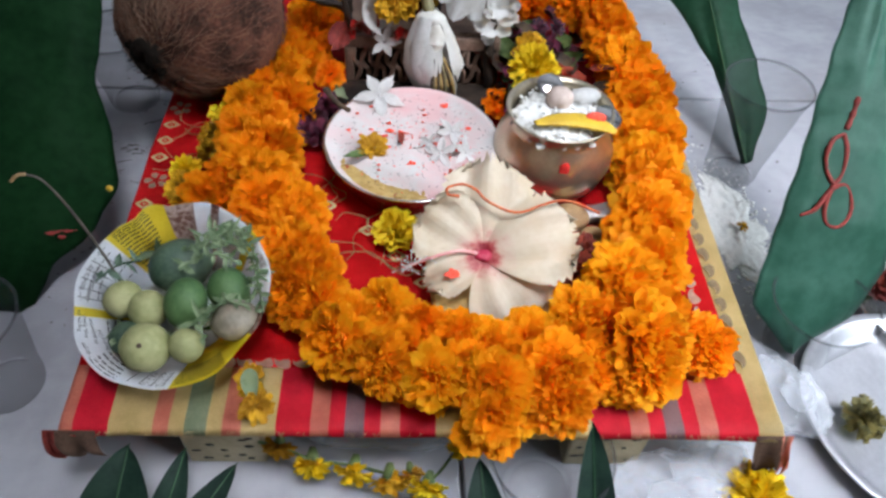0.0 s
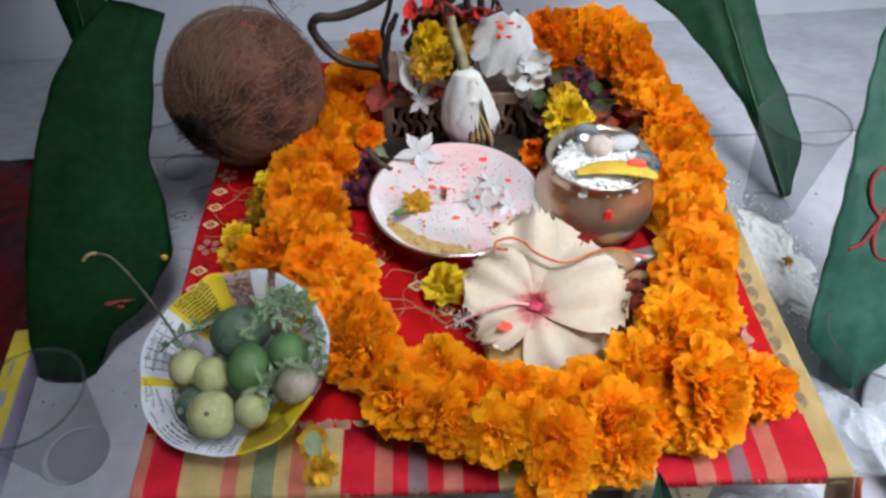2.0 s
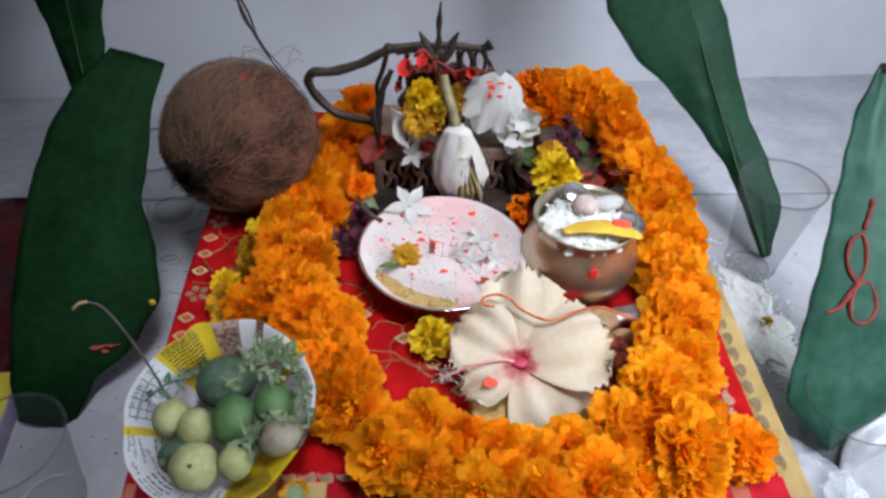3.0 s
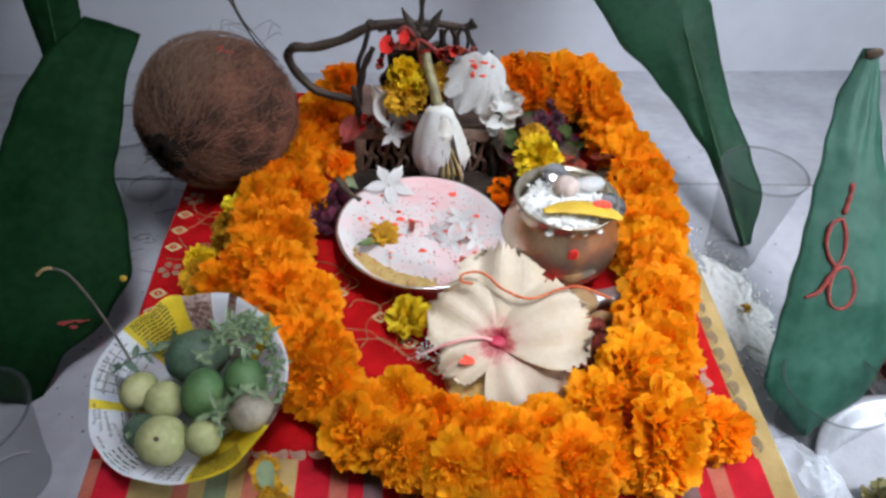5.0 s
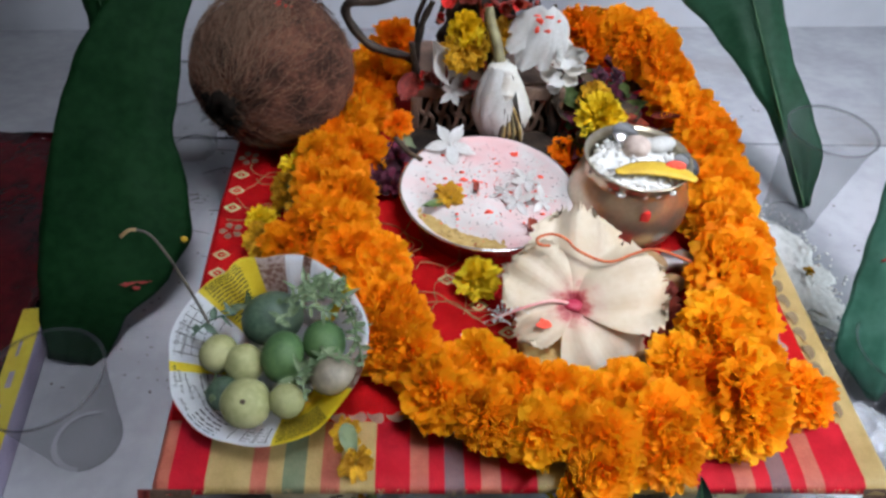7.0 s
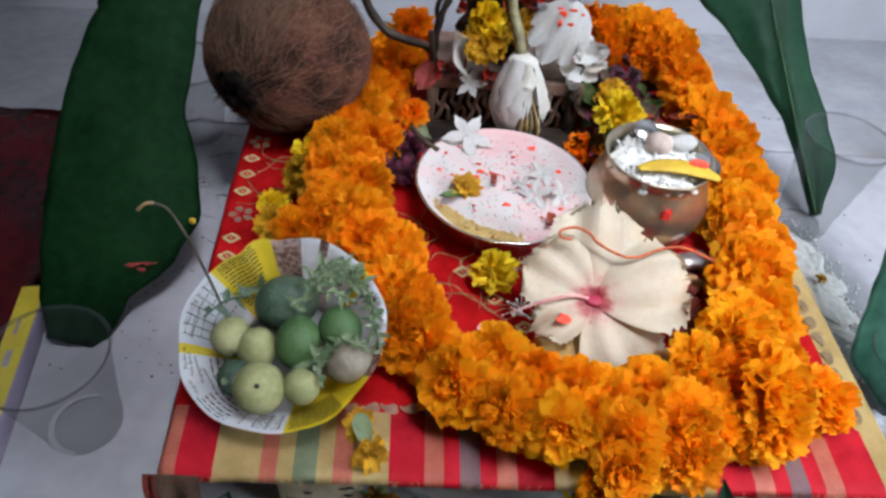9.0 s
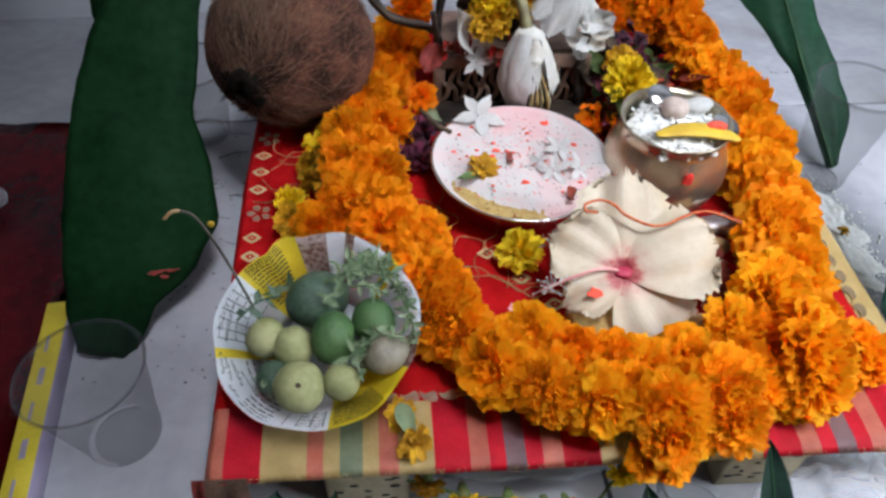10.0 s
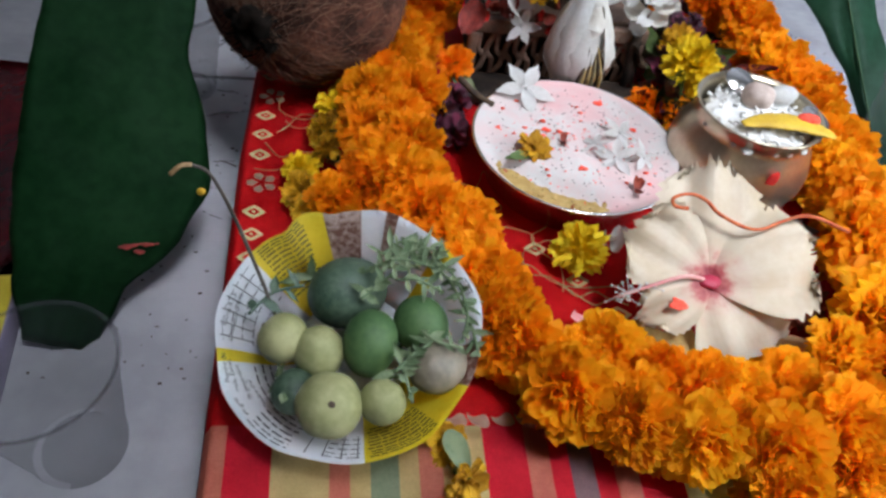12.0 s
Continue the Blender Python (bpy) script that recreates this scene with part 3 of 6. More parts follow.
# the heads at the front lie in a loose double row, their faces turned outwards
for k, (x, y, r) in enumerate(((-0.070, 0.076, 0.0199), (-0.053, 0.045, 0.0201), (-0.026, 0.074, 0.0176), (-0.025, 0.028, 0.0176), (-0.002, 0.060, 0.0152), (0.005, 0.020, 0.0196),
                (0.021, 0.051, 0.0162), (0.040, 0.013, 0.0208), (0.039, 0.046, 0.0151), (0.039, -0.005, 0.0142), (0.066, 0.054, 0.0165), (0.077, 0.025, 0.0204),
                (0.081, 0.009, 0.0169), (0.100, 0.068, 0.0194), (0.105, 0.033, 0.0165), (0.140, 0.048, 0.0253), (0.139, 0.031, 0.0214), (0.133, 0.091, 0.0264))):
    head(garland, Vector((x, y, TOP + 0.024 + 0.008 * (k % 2))), Vector((0.9 * (x - 0.03) / 0.12 + g.uniform(-.35, .35), -0.75 + g.uniform(-.3, .3), g.uniform(0.6, 1.0))), r * g.uniform(1.16, 1.34), g, meshes=BROAD if k % 3 or x > 0.11 else HEADS)
for x, y, z, r in ((-0.165, 0.182, 0.088, 0.019), (-0.148, 0.192, 0.092, 0.022), (0.046, -0.008, 0.078, 0.013), (0.030, -0.006, 0.082, 0.014), (-0.088, 0.090, 0.094, 0.025), (0.040, 0.008, 0.086, 0.018), (-0.012, 0.044, 0.092, 0.021), (0.024, 0.030, 0.094, 0.022), (0.058, 0.030, 0.094, 0.022),
                   (0.092, 0.045, 0.094, 0.023), (0.118, 0.060, 0.096, 0.024), (-0.045, 0.062, 0.094, 0.022), (0.060, 0.008, 0.086, 0.018), (0.122, 0.030, 0.086, 0.019), (-0.006, 0.030, 0.086, 0.019), (0.152, 0.075, 0.092, 0.024),
                   (0.088, 0.462, 0.118, 0.024), (0.106, 0.448, 0.104, 0.026), (0.134, 0.455, 0.122, 0.026), (0.150, 0.432, 0.112, 0.026)):
    head(garland, Vector((x, y, z)), Vector((g.uniform(-.5, .5), -0.7, g.uniform(.4, .9))), r, g, meshes=HEADS if y < 0.1 else FRILLED)
head(garland, Vector((0.184, 0.055, 0.087)), Vector((0.6, -0.4, 0.8)), 0.0225, g, meshes=BROAD[:1])

# ---- banana leaves in plastic cups ----
def cup(place, rx=0.0, ry=0.0, tall=0.088, label="clear ribbed plastic cup standing on the marble floor"):
    c = thing("plastic_cup", label, "cup", place, "cups round the stool", 0, rx, ry)
    r0, r1 = 0.024, 0.037
    prof = [(0.0, 0.004), (r0 * 0.8, 0.004), (r0 * 0.86, 0.0), (r0, 0.0), (r0 + 0.0015, 0.006)]
    for k in range(1, 13):
        s = k / 12
        prof.append((r0 + (r1 - r0) * s + (0.0007 if k % 2 else 0), 0.006 + (tall - 0.008) * s))
    prof += [(r1 + 0.002, tall - 0.001), (r1 + 0.0022, tall), (r1 + 0.001, tall + 0.0006), (r1, tall - 0.001)]
    body = part("cup_body", lathe(prof, 40), CUP_CLEAR, c)
    part("rolled_rim", lathe([(r1 + 0.002, tall - 0.002), (r1 + 0.003, tall), (r1 + 0.002, tall + 0.0012), (r1 + 0.0008, tall)], 40), CUP_CLEAR, body)
    return c


def banana_leaf(label, base, tip, left, right, material, bow=0.02, ways=Vector((0, -1, 0.3)), fold=0.012, seed=1, ribbed=True):
    """A cut piece of leaf from base to tip; left and right give its half widths from base to tip."""
    leaf = thing("banana_leaf", label, "leaf", base, "leaves round the stool")
    base, tip = Vector(base), Vector(tip)
    along = tip - base
    side = along.normalized().cross(ways).normalized() * -1
    out = side.cross(along.normalized())
    if out.dot(ways) < 0:
        out = -out
    if side.x < 0:
        side = -side
    def width(ws, s):
        f = s * (len(ws) - 1)
        i = min(int(f), len(ws) - 2)
        t = f - i
        t = t * t * (3 - 2 * t) * 0.5 + t * 0.5
        return ws[i] * (1 - t) + ws[i + 1] * t
    rows, rib = [], []
    n, m = 44, 9
    for r in range(n + 1):
        s = r / n
        mid = along * s + out * (bow * math.sin(math.pi * s))
        rib.append(mid + out * 0.0012)
        row = []
        for c in range(-m, m + 1):
            u = c / m
            w = width(right, s) if u > 0 else width(left, s)
            edge = 0.0016 * noise.noise(Vector((s * 18, u, seed))) * abs(u)
            row.append(mid + side * (u * w + edge) + out * (-fold * abs(u) ** 1.6 + 0.003 * noise.noise(Vector((s * 7, u * 2.5, seed * 2))) + 0.0004 * math.sin(s * 210)))
        rows.append(row)
    bm = sheet(bmesh.new(), rows)
    bmesh.ops.solidify(bm, geom=bm.faces[:], thickness=0.0007)
    blade = part("blade", bm, material, leaf)
    if ribbed:
        part("midrib", tube(bmesh.new(), rib, 0.0009, 6, lambda s: 1.2 - 0.9 * s), LEAF_RIB, leaf)
    return leaf, out, side, along, blade


leaf_a = banana_leaf("dark green banana leaf piece in a cup, dabbed with red", (-0.326, 0.1327, 0.004), (-0.262, 0.348, 0.215),
                     [0.021, 0.035, 0.043, 0.048, 0.051, 0.052, 0.050, 0.040, 0.021], [0.019, 0.026, 0.051, 0.061, 0.049, 0.029, 0.026, 0.020, 0.022], BANANA_LEAF, 0.003,
                     Vector((0.2787, -0.7131, 0.6433)), 0.004, 1, False)
leaf_b = banana_leaf("dark green banana leaf leaning behind the coconut", (-0.358, 0.395, 0.016), (-0.408, 0.56, 0.203),
                     [0.008, 0.014, 0.018, 0.026, 0.040], [0.008, 0.016, 0.020, 0.028, 0.042], BANANA_LEAF, -0.004, Vector((0.1, -0.9, 0.4)), 0.006, 2)
leaf_r = banana_leaf("dark green banana leaf in a plastic cup, leaning to the wall", (0.322, 0.322, 0.010), (0.210, 0.560, 0.290),
                     [0.002, 0.003, 0.007, 0.022, 0.040, 0.066, 0.078, 0.074, 0.066], [0.009, 0.034, 0.033, 0.028, 0.030, 0.033, 0.033, 0.033, 0.034], BANANA_MID, -0.010, Vector((-0.1, -0.9, 0.5)), 0.008, 3)
leaf_rr = banana_leaf("pale bloomy banana leaf with a red sign, in a cup", (0.290, 0.098, 0.012), (0.324, 0.2815, 0.2465),
                      [0.004, 0.041, 0.0385, 0.0345, 0.031, 0.028, 0.025, 0.020, 0.006], [0.004, 0.045, 0.056, 0.057, 0.050, 0.038, 0.021, 0.015, 0.010], BANANA_PALE, 0.006, Vector((0, -0.8, 0.6)), 0.006, 4, False)
for place, rx, ry, tall in (((-0.298, 0.070, 0), 0, -3, 0.080), ((-0.300, 0.410, 0), 0, 0, 0.08), ((0.307, 0.320, 0), 0, 0, 0.106), ((0.300, 0.112, 0), 0, 0, 0.06)):
    cup(place, rx, ry, tall)

# ---- coconut ----
COCO = Vector((-0.190, 0.349, 0.1345))
EYE_WAY = Vector((-0.46, -0.88, 0.02)).normalized()
coconut = thing("coconut", "brown hairy whole coconut dabbed with red powder on the stool corner", "coconut", (COCO.x, COCO.y, TOP))
up = Vector((0, 0, COCO.z - TOP))
bm = lump(0.0675, 0.0675, 0.0645, 0.05, 22, 3, 5)
for v in bm.verts:
    d = v.co.normalized()
    v.co *= 1 + 0.07 * max(0, d.dot(EYE_WAY) - 0.6) + 0.012 * noise.noise(d * 9) + 0.006 * noise.noise(d * 26)
bmesh.ops.translate(bm, vec=up, verts=bm.verts)
husk = part("husk", bm, HUSK, coconut)
g = random.Random(8)


def wild():
    return Vector((g.gauss(0, 1), g.gauss(0, 1), g.gauss(0, 1)))


def strand(bm, d, flow, size, thick, lift, lie):
    """A fibre that lies along the husk, its ends a little loose."""
    pts, bend = [], 0.35 * wild()
    for i in range(6):
        s = i / 5 - 0.5
        q = (d + (flow + bend * s) * (size / 0.063) * s).normalized()
        pts.append(up + q * 0.0680 * (1 + 0.07 * max(0, q.dot(EYE_WAY) - 0.6)) + q * (lie + lift * (2 * abs(s)) ** 2))
    if min(p.z for p in pts) > 0.002:
        tube(bm, pts, thick, 3)


coir, dark, pale = bmesh.new(), bmesh.new(), bmesh.new()
for k in range(1500):
    d = wild().normalized()
    flow = (EYE_WAY - d * EYE_WAY.dot(d)).normalized()
    flow = (flow + 0.45 * wild()).normalized()
    strand(coir if k % 4 else dark, d, flow, g.uniform(0.012, 0.045), g.uniform(0.00009, 0.0002), 0.004 * g.random() ** 3, g.uniform(-0.0006, 0.001))
for k in range(480):
    d = (Vector((-0.25, -0.40, 0.80)) + 0.34 * wild()).normalized()
    flow = (EYE_WAY + Vector((0.25, 0.1, 0)) + 0.26 * wild()).normalized()
    flow = (flow - d * flow.dot(d)).normalized()
    strand(pale, d, flow, g.uniform(0.02, 0.06), g.uniform(0.00008, 0.00018), 0.003 * g.random() ** 2, g.uniform(0.0002, 0.002))
tagged(part("coir", coir, FIBRE, coconut), kind="stuff")
tagged(part("pale_wisp", pale, PALE_FIBRE, coconut), kind="stuff")
eye = lump(0.0185, 0.0185, 0.0165, 0.45, 150, 2, 4, up + EYE_WAY * 0.0588)
for k in range(110):
    d = (EYE_WAY + 0.20 * wild()).normalized()
    a = up + d * 0.0675
    way = (EYE_WAY + 0.6 * wild()).normalized()
    tube(eye, [a, a + d * 0.002 + way * 0.004, a + d * 0.002 + way * g.uniform(0.005, 0.010)], 0.00035, 3)
part("eye", eye, EYE_DARK, husk, "black tufted eye")
for k in range(15):
    a = up + Vector((g.uniform(-0.03, 0.045), g.uniform(-0.01, 0.04), 0.055))
    b = a + Vector((g.uniform(-0.02, 0.03), g.uniform(0.0, 0.03), g.uniform(0.0, 0.011)))
    tube(dark, glide([a, (a + b) / 2 + Vector((g.uniform(-.01, .01), 0, g.uniform(0, .012))), b], 5), 0.00024, 3)
part("dark_tuft", dark, FIBRE_DARK, coconut)
wire = bmesh.new()
for k in range(3):
    def o():
        return Vector((g.uniform(-.004, .004), g.uniform(-.004, .004), g.uniform(-.003, .003)))
    tube(wire, glide([up + Vector((0.050, 0.03, 0.036)) + o(), up + Vector((0.036, 0.035, 0.054)) + o(), up + Vector((0.020, 0.036, 0.074)) + o(), up + Vector((0.012, 0.036, 0.098)) + o(), up + Vector((0.008, 0.034, 0.122)) + o()], 5), 0.0007, 4, lambda s: 0.5 + 1.3 * s)
part("dry_tendril", wire, FIBRE_DARK, coconut)
bm = bmesh.new()
for k in range(14):
    d = Vector((0.22 + g.gauss(0, .07), -0.12 + g.gauss(0, .025), 0.96)).normalized()
    lump(g.uniform(.001, .003), g.uniform(.0008, .002), 0.0005, .3, 300, k, 1, up + d * 0.0660, bm)
part("red_dab", bm, KUMKUM, husk)

# ---- steel dish with powder ----
dish = thing("steel_dish", "shallow steel dish heaped with pinkish white powder", "dish", (-0.010, 0.234, TOP + 0.001))
dish_body = part("dish_body", lathe([(0, 0), (0.050, 0), (0.058, 0.004), (0.066, 0.026), (0.0695, 0.031), (0.0700, 0.0322), (0.0685, 0.0325), (0.064, 0.027), (0.056, 0.006), (0, 0.003)], 64), STEEL, dish)
bm = bmesh.new()
rows = []
for r in range(25):
    row = []
    for k in range(73):
        a, q = 2 * math.pi * k / 72, 0.0694 * r / 24
        x, y = q * math.cos(a), q * math.sin(a)
        z = 0.0300 + 0.0012 * noise.noise(Vector((x * 45, y * 45, 1.7))) + 0.0005 * noise.noise(Vector((x * 240, y * 240, 3))) - 0.008 * min(1, max(0, (-y - x * 0.55 - 0.040) / 0.012))
        z = max(z, 0.006)
        row.append((x, y, z + (0.0330 - z) * max(0, (r - 20) / 4) if r < 24 else 0.0322))
    rows.append(row)
part("powder", sheet(bm, rows), PINK_POWDER, dish)

# ---- brass pot ----
pot = thing("brass_pot", "small round brass water pot filled with rice", "pot", (0.101, 0.230, TOP + 0.001))
pot_body = part("pot_body", lathe([(0, 0), (0.026, 0), (0.031, 0.002), (0.0425, 0.013), (0.0470, 0.028), (0.0465, 0.038), (0.0425, 0.050), (0.0385, 0.057), (0.0372, 0.061), (0.0380, 0.065),
                        (0.0405, 0.0690), (0.0412, 0.0703), (0.0400, 0.0708), (0.0370, 0.067), (0.0355, 0.061), (0.037, 0.056), (0.040, 0.050), (0, 0.050)], 64), BRASS, pot)
g = random.Random(3)
bm = bmesh.new()
for k in range(130):
    a, q = g.uniform(0, 6.283), 0.0330 * math.sqrt(g.random())
    c = Vector((q * math.cos(a), q * math.sin(a), 0.0650 + g.uniform(0, 0.001) + 0.0050 * (1 - (q / 0.037) ** 2)))
    d = Vector((g.gauss(0, 1), g.gauss(0, 1), g.gauss(0, .4))).normalized() * 0.0018
    tube(bm, [c - d, c - d * 0.4, c + d * 0.4, c + d], 0.0010, 4, lambda s: 0.35 + 0.65 * math.sin(math.pi * (0.15 + 0.7 * s)))
lump(0.0350, 0.0335, 0.0085, 0.22, 180, 4, 5, (0, -0.003, 0.0605), bm)
tagged(part("rice", bm, RICE, pot), kind="stuff")
part("red_dab", lump(0.0042, 0.0007, 0.0068, 0.3, 300, 4, 2, (0.001, -0.0440, 0.0475)), KUMKUM, pot_body)

# ---- offerings on the stool ----
def bloom(name, label, category, place, axis, radius, material, seed, count=60, flat=0.5, broad=0.3, frill=0.15, calyx=True, group=""):
    """A small loose flower head with petals and a green calyx."""
    t = thing(name, label, category, place, group)
    me = marigold_mesh(seed, count, flat, broad, frill)
    me.materials.append(material)
    axis = Vector(axis).normalized()
    turn = axis.to_track_quat("Z", "Y").to_matrix().to_4x4()
    ob = tagged(new("corolla", me), kind="stuff")
    ob.matrix_world = turn @ Matrix.Diagonal((radius, radius, radius, 1))
    ob.parent = t
    if calyx:
        bm = lathe([(0, -0.95 * radius), (0.16 * radius, -0.92 * radius), (0.30 * radius, -0.5 * radius), (0.36 * radius, -0.2 * radius), (0.2 * radius, 0)], 12)
        bmesh.ops.transform(bm, matrix=turn, verts=bm.verts)
        part("calyx", bm, CALYX, t)
    return t


def star_flower(label, place, axis, radius, seed, count=5, width=0.42):
    t = thing("jasmine_flower", label, "flower", place, "white jasmine flowers")
    g = random.Random(seed)
    axis = Vector(axis).normalized()
    a0, turn = axis.orthogonal().normalized(), g.uniform(0, 6)
    for k in range(count):
        a = turn + 2 * math.pi * k / count + g.uniform(-.15, .15)
        d = a0 * math.cos(a) + axis.cross(a0) * math.sin(a)
        part("petal", petal(bmesh.new(), d * radius * 0.08, d + axis * 0.10, axis, radius * g.uniform(0.85, 1.1), radius * width, -0.06, 0.02, g, 4, 5, 0.12, 0.9), WHITE_PETAL, t)
    part("throat", rod([axis * 0.001, -axis * radius * 0.35, -axis * radius * 0.6], radius * 0.07, 6, 3), WHITE_PETAL, t)
    return t


# things lying in the dish
DX, DY, DZ = -0.010, 0.234, TOP + 0.0315
star_flower("white five-petalled jasmine lying on the dish edge", (-0.038, 0.284, DZ + 0.006), (0.05, -0.35, 1), 0.0215, 4, 5, 0.5)
star_flower("white jasmine sunk in the pink powder", (0.022, 0.243, DZ + 0.003), (0.3, -0.2, 1), 0.016, 9)
star_flower("white jasmine sunk in the pink powder", (0.003, 0.231, DZ + 0.002), (-0.3, 0.2, 1), 0.013, 12)
star_flower("white jasmine sunk in the pink powder", (0.032, 0.218, DZ + 0.003), (0.5, -0.3, 1), 0.014, 21)
star_flower("white jasmine sunk in the pink powder", (0.012, 0.216, DZ + 0.004), (-0.4, -0.5, 1), 0.015, 23)
bloom("marigold_bit", "withered brown and yellow marigold bit in the dish", "flower", (-0.040, 0.222, DZ + 0.003), (0.2, -0.4, 1), 0.013, DRY_YELLOW, 41, 40, 0.4, 0.35)
leafbit = thing("leaf_bit", "small dull green leaf bit in the dish", "leaf", (-0.052, 0.212, DZ + 0.002))
part("blade", petal(bmesh.new(), Vector((0.008, 0.004, 0)), Vector((-1, -0.4, 0)), Vector((0, 0, 1)), 0.020, 0.009, 0.1, 0, random.Random(1), 4, 5, 0.2, 0.95), CALYX, leafbit)
lentil = thing("brown_crumbs", "brown sweet crumbs heaped in the dish", "crumbs", (DX, DY, DZ - 0.0095))
g = random.Random(15)
strip = []
for r in range(9):
    strip.append([((0.044 + 0.0022 * r) * math.cos(math.radians(186 + 2.6 * c)), (0.044 + 0.0022 * r) * math.sin(math.radians(186 + 2.6 * c)),
                   0.0030 + 0.0016 * noise.noise(Vector((r * 0.9, c * 0.7, 4))) - 0.003 * max(0, 2 - r) / 2) for c in range(41)])
part("crumb_bed", sheet(bmesh.new(), strip), BISCUIT, lentil)
for k in range(44):
    a = math.radians(g.uniform(190, 290))
    q, r = g.uniform(0.048, 0.060), g.uniform(0.0012, 0.0034)
    part("crumb", lump(r * g.uniform(.8, 1.6), r, r * 0.6, 0.6, 220, k, 2, (q * math.cos(a), q * math.sin(a), g.uniform(-0.001, 0.004))), BISCUIT if k % 4 else RED_DRIED, lentil)
for k, (x, y, r) in enumerate(((0.017, 0.281, 0.0042), (-0.018, 0.226, 0.003), (0.012, 0.222, 0.0028), (-0.028, 0.247, 0.003), (0.035, 0.252, 0.0025), (-0.060, 0.246, 0.0035), (-0.010, 0.209, 0.003))):
    dab = part("red_powder_dab", lump(r, r * 0.8, 0.0004, 0.6, 400, k, 3), KUMKUM_LIGHT)
    dab.location = (x, y, DZ - 0.0005)
    tagged(dab, "orange-red kumkum dab on the pale powder", "powder", "red dabs in the dish")
for k, (x, y, r) in enumerate(((-0.019, 0.232, 0.007), (0.020, 0.188, 0.009))):
    c = thing("dried_petal", "dark red dried petal curled on the dish", "petal", (x, y, DZ), "dried petals")
    for q in range(4):
        part("strip", petal(bmesh.new(), Vector((0, 0, 0)), Vector((g.uniform(-.6, .6), 1 if q % 2 else -1, 0.3)), Vector((0, 0, 1)), r, r * 0.5, 0.5, 0.1, g, 3, 4), RED_DRIED, c)
bm = bmesh.new()
for k in range(220):
    a, q = g.uniform(0, 6.283), 0.064 * math.sqrt(g.random())
    lump(g.uniform(.0004, .0009), .0004, .0003, 0, 1, k, 1, (q * math.cos(a), q * math.sin(a), 0.0312), bm)
speck = part("dark_speck", bm, BROWN_TIP, dish_body)
speck["kind"] = "stuff"
bm = bmesh.new()
for k in range(150):
    x, y = g.gauss(-0.004, 0.026), g.gauss(0.002, 0.024)
    if x * x + y * y < 0.0036:
        r = 0.0005 + 0.0016 * g.random() ** 3
        lump(r * g.uniform(0.8, 1.8), r, 0.0003, 0.4, 300, k, 1, (x, y, 0.0313), bm)
tagged(part("red_speck", bm, KUMKUM_LIGHT, dish_body), kind="stuff")

# in the pot
nut = part("betel_nut", lump(0.0105, 0.010, 0.009, 0.08, 120, 2), PALE_NUT)
nut.location = (0.101, 0.238, TOP + 0.074)
tagged(nut, "pale brown betel nut on the rice", "nut")
shell = part("white_shell", lump(0.015, 0.007, 0.006, 0.12, 90, 5), WHITE_PETAL)
shell.matrix_world = pose(0.121, 0.243, TOP + 0.073, 0, 10, 25)
tagged(shell, "white oblong shell piece on the rice", "shell")
peel = thing("yellow_peel", "curved yellow fruit slice across the pot mouth", "fruit", (0.106, 0.212, TOP + 0.0725))
bm = tube(bmesh.new(), glide([(-0.027, -0.004, 0), (-0.012, -0.001, 0.004), (0.006, -0.001, 0.005), (0.022, -0.006, 0.003), (0.031, -0.012, 0.0)], 6), 0.0080, 10, lambda s: 0.35 + 0.7 * math.sin(math.pi * s))
for v in bm.verts:
    v.co.z = 0.001 + 0.25 * v.co.z + 0.0008 * noise.noise(v.co * 200)
part("slice", bm, TURMERIC, peel)
part("orange_end", lump(0.008, 0.005, 0.004, 0.2, 150, 3, 2, (0.018, 0.002, 0.003)), KUMKUM_LIGHT, peel)
coin = part("coin", lathe([(0, 0), (0.0105, 0), (0.011, 0.0006), (0.0105, 0.0014), (0, 0.0014)], 28), STEEL)
coin.matrix_world = pose(0.136, 0.222, TOP + 0.0695, 14, 16, 0)
tagged(coin, "dull steel coin leaning on the pot rim", "coin")
coin2 = copy_thing(coin, pose(0.096, 0.256, TOP + 0.072, 24, -6, 30))

# ---- hibiscus ----
hib = thing("hibiscus_flower", "large cream hibiscus with frilled petals and crimson throat", "flower", (0.040, 0.114, TOP))
C, FACE = Vector((0, 0, 0.034)), Vector((-0.08, -0.52, 0.85)).normalized()
RX = Vector((1, 0, 0))
RY = FACE.cross(RX).normalized()
g = random.Random(33)


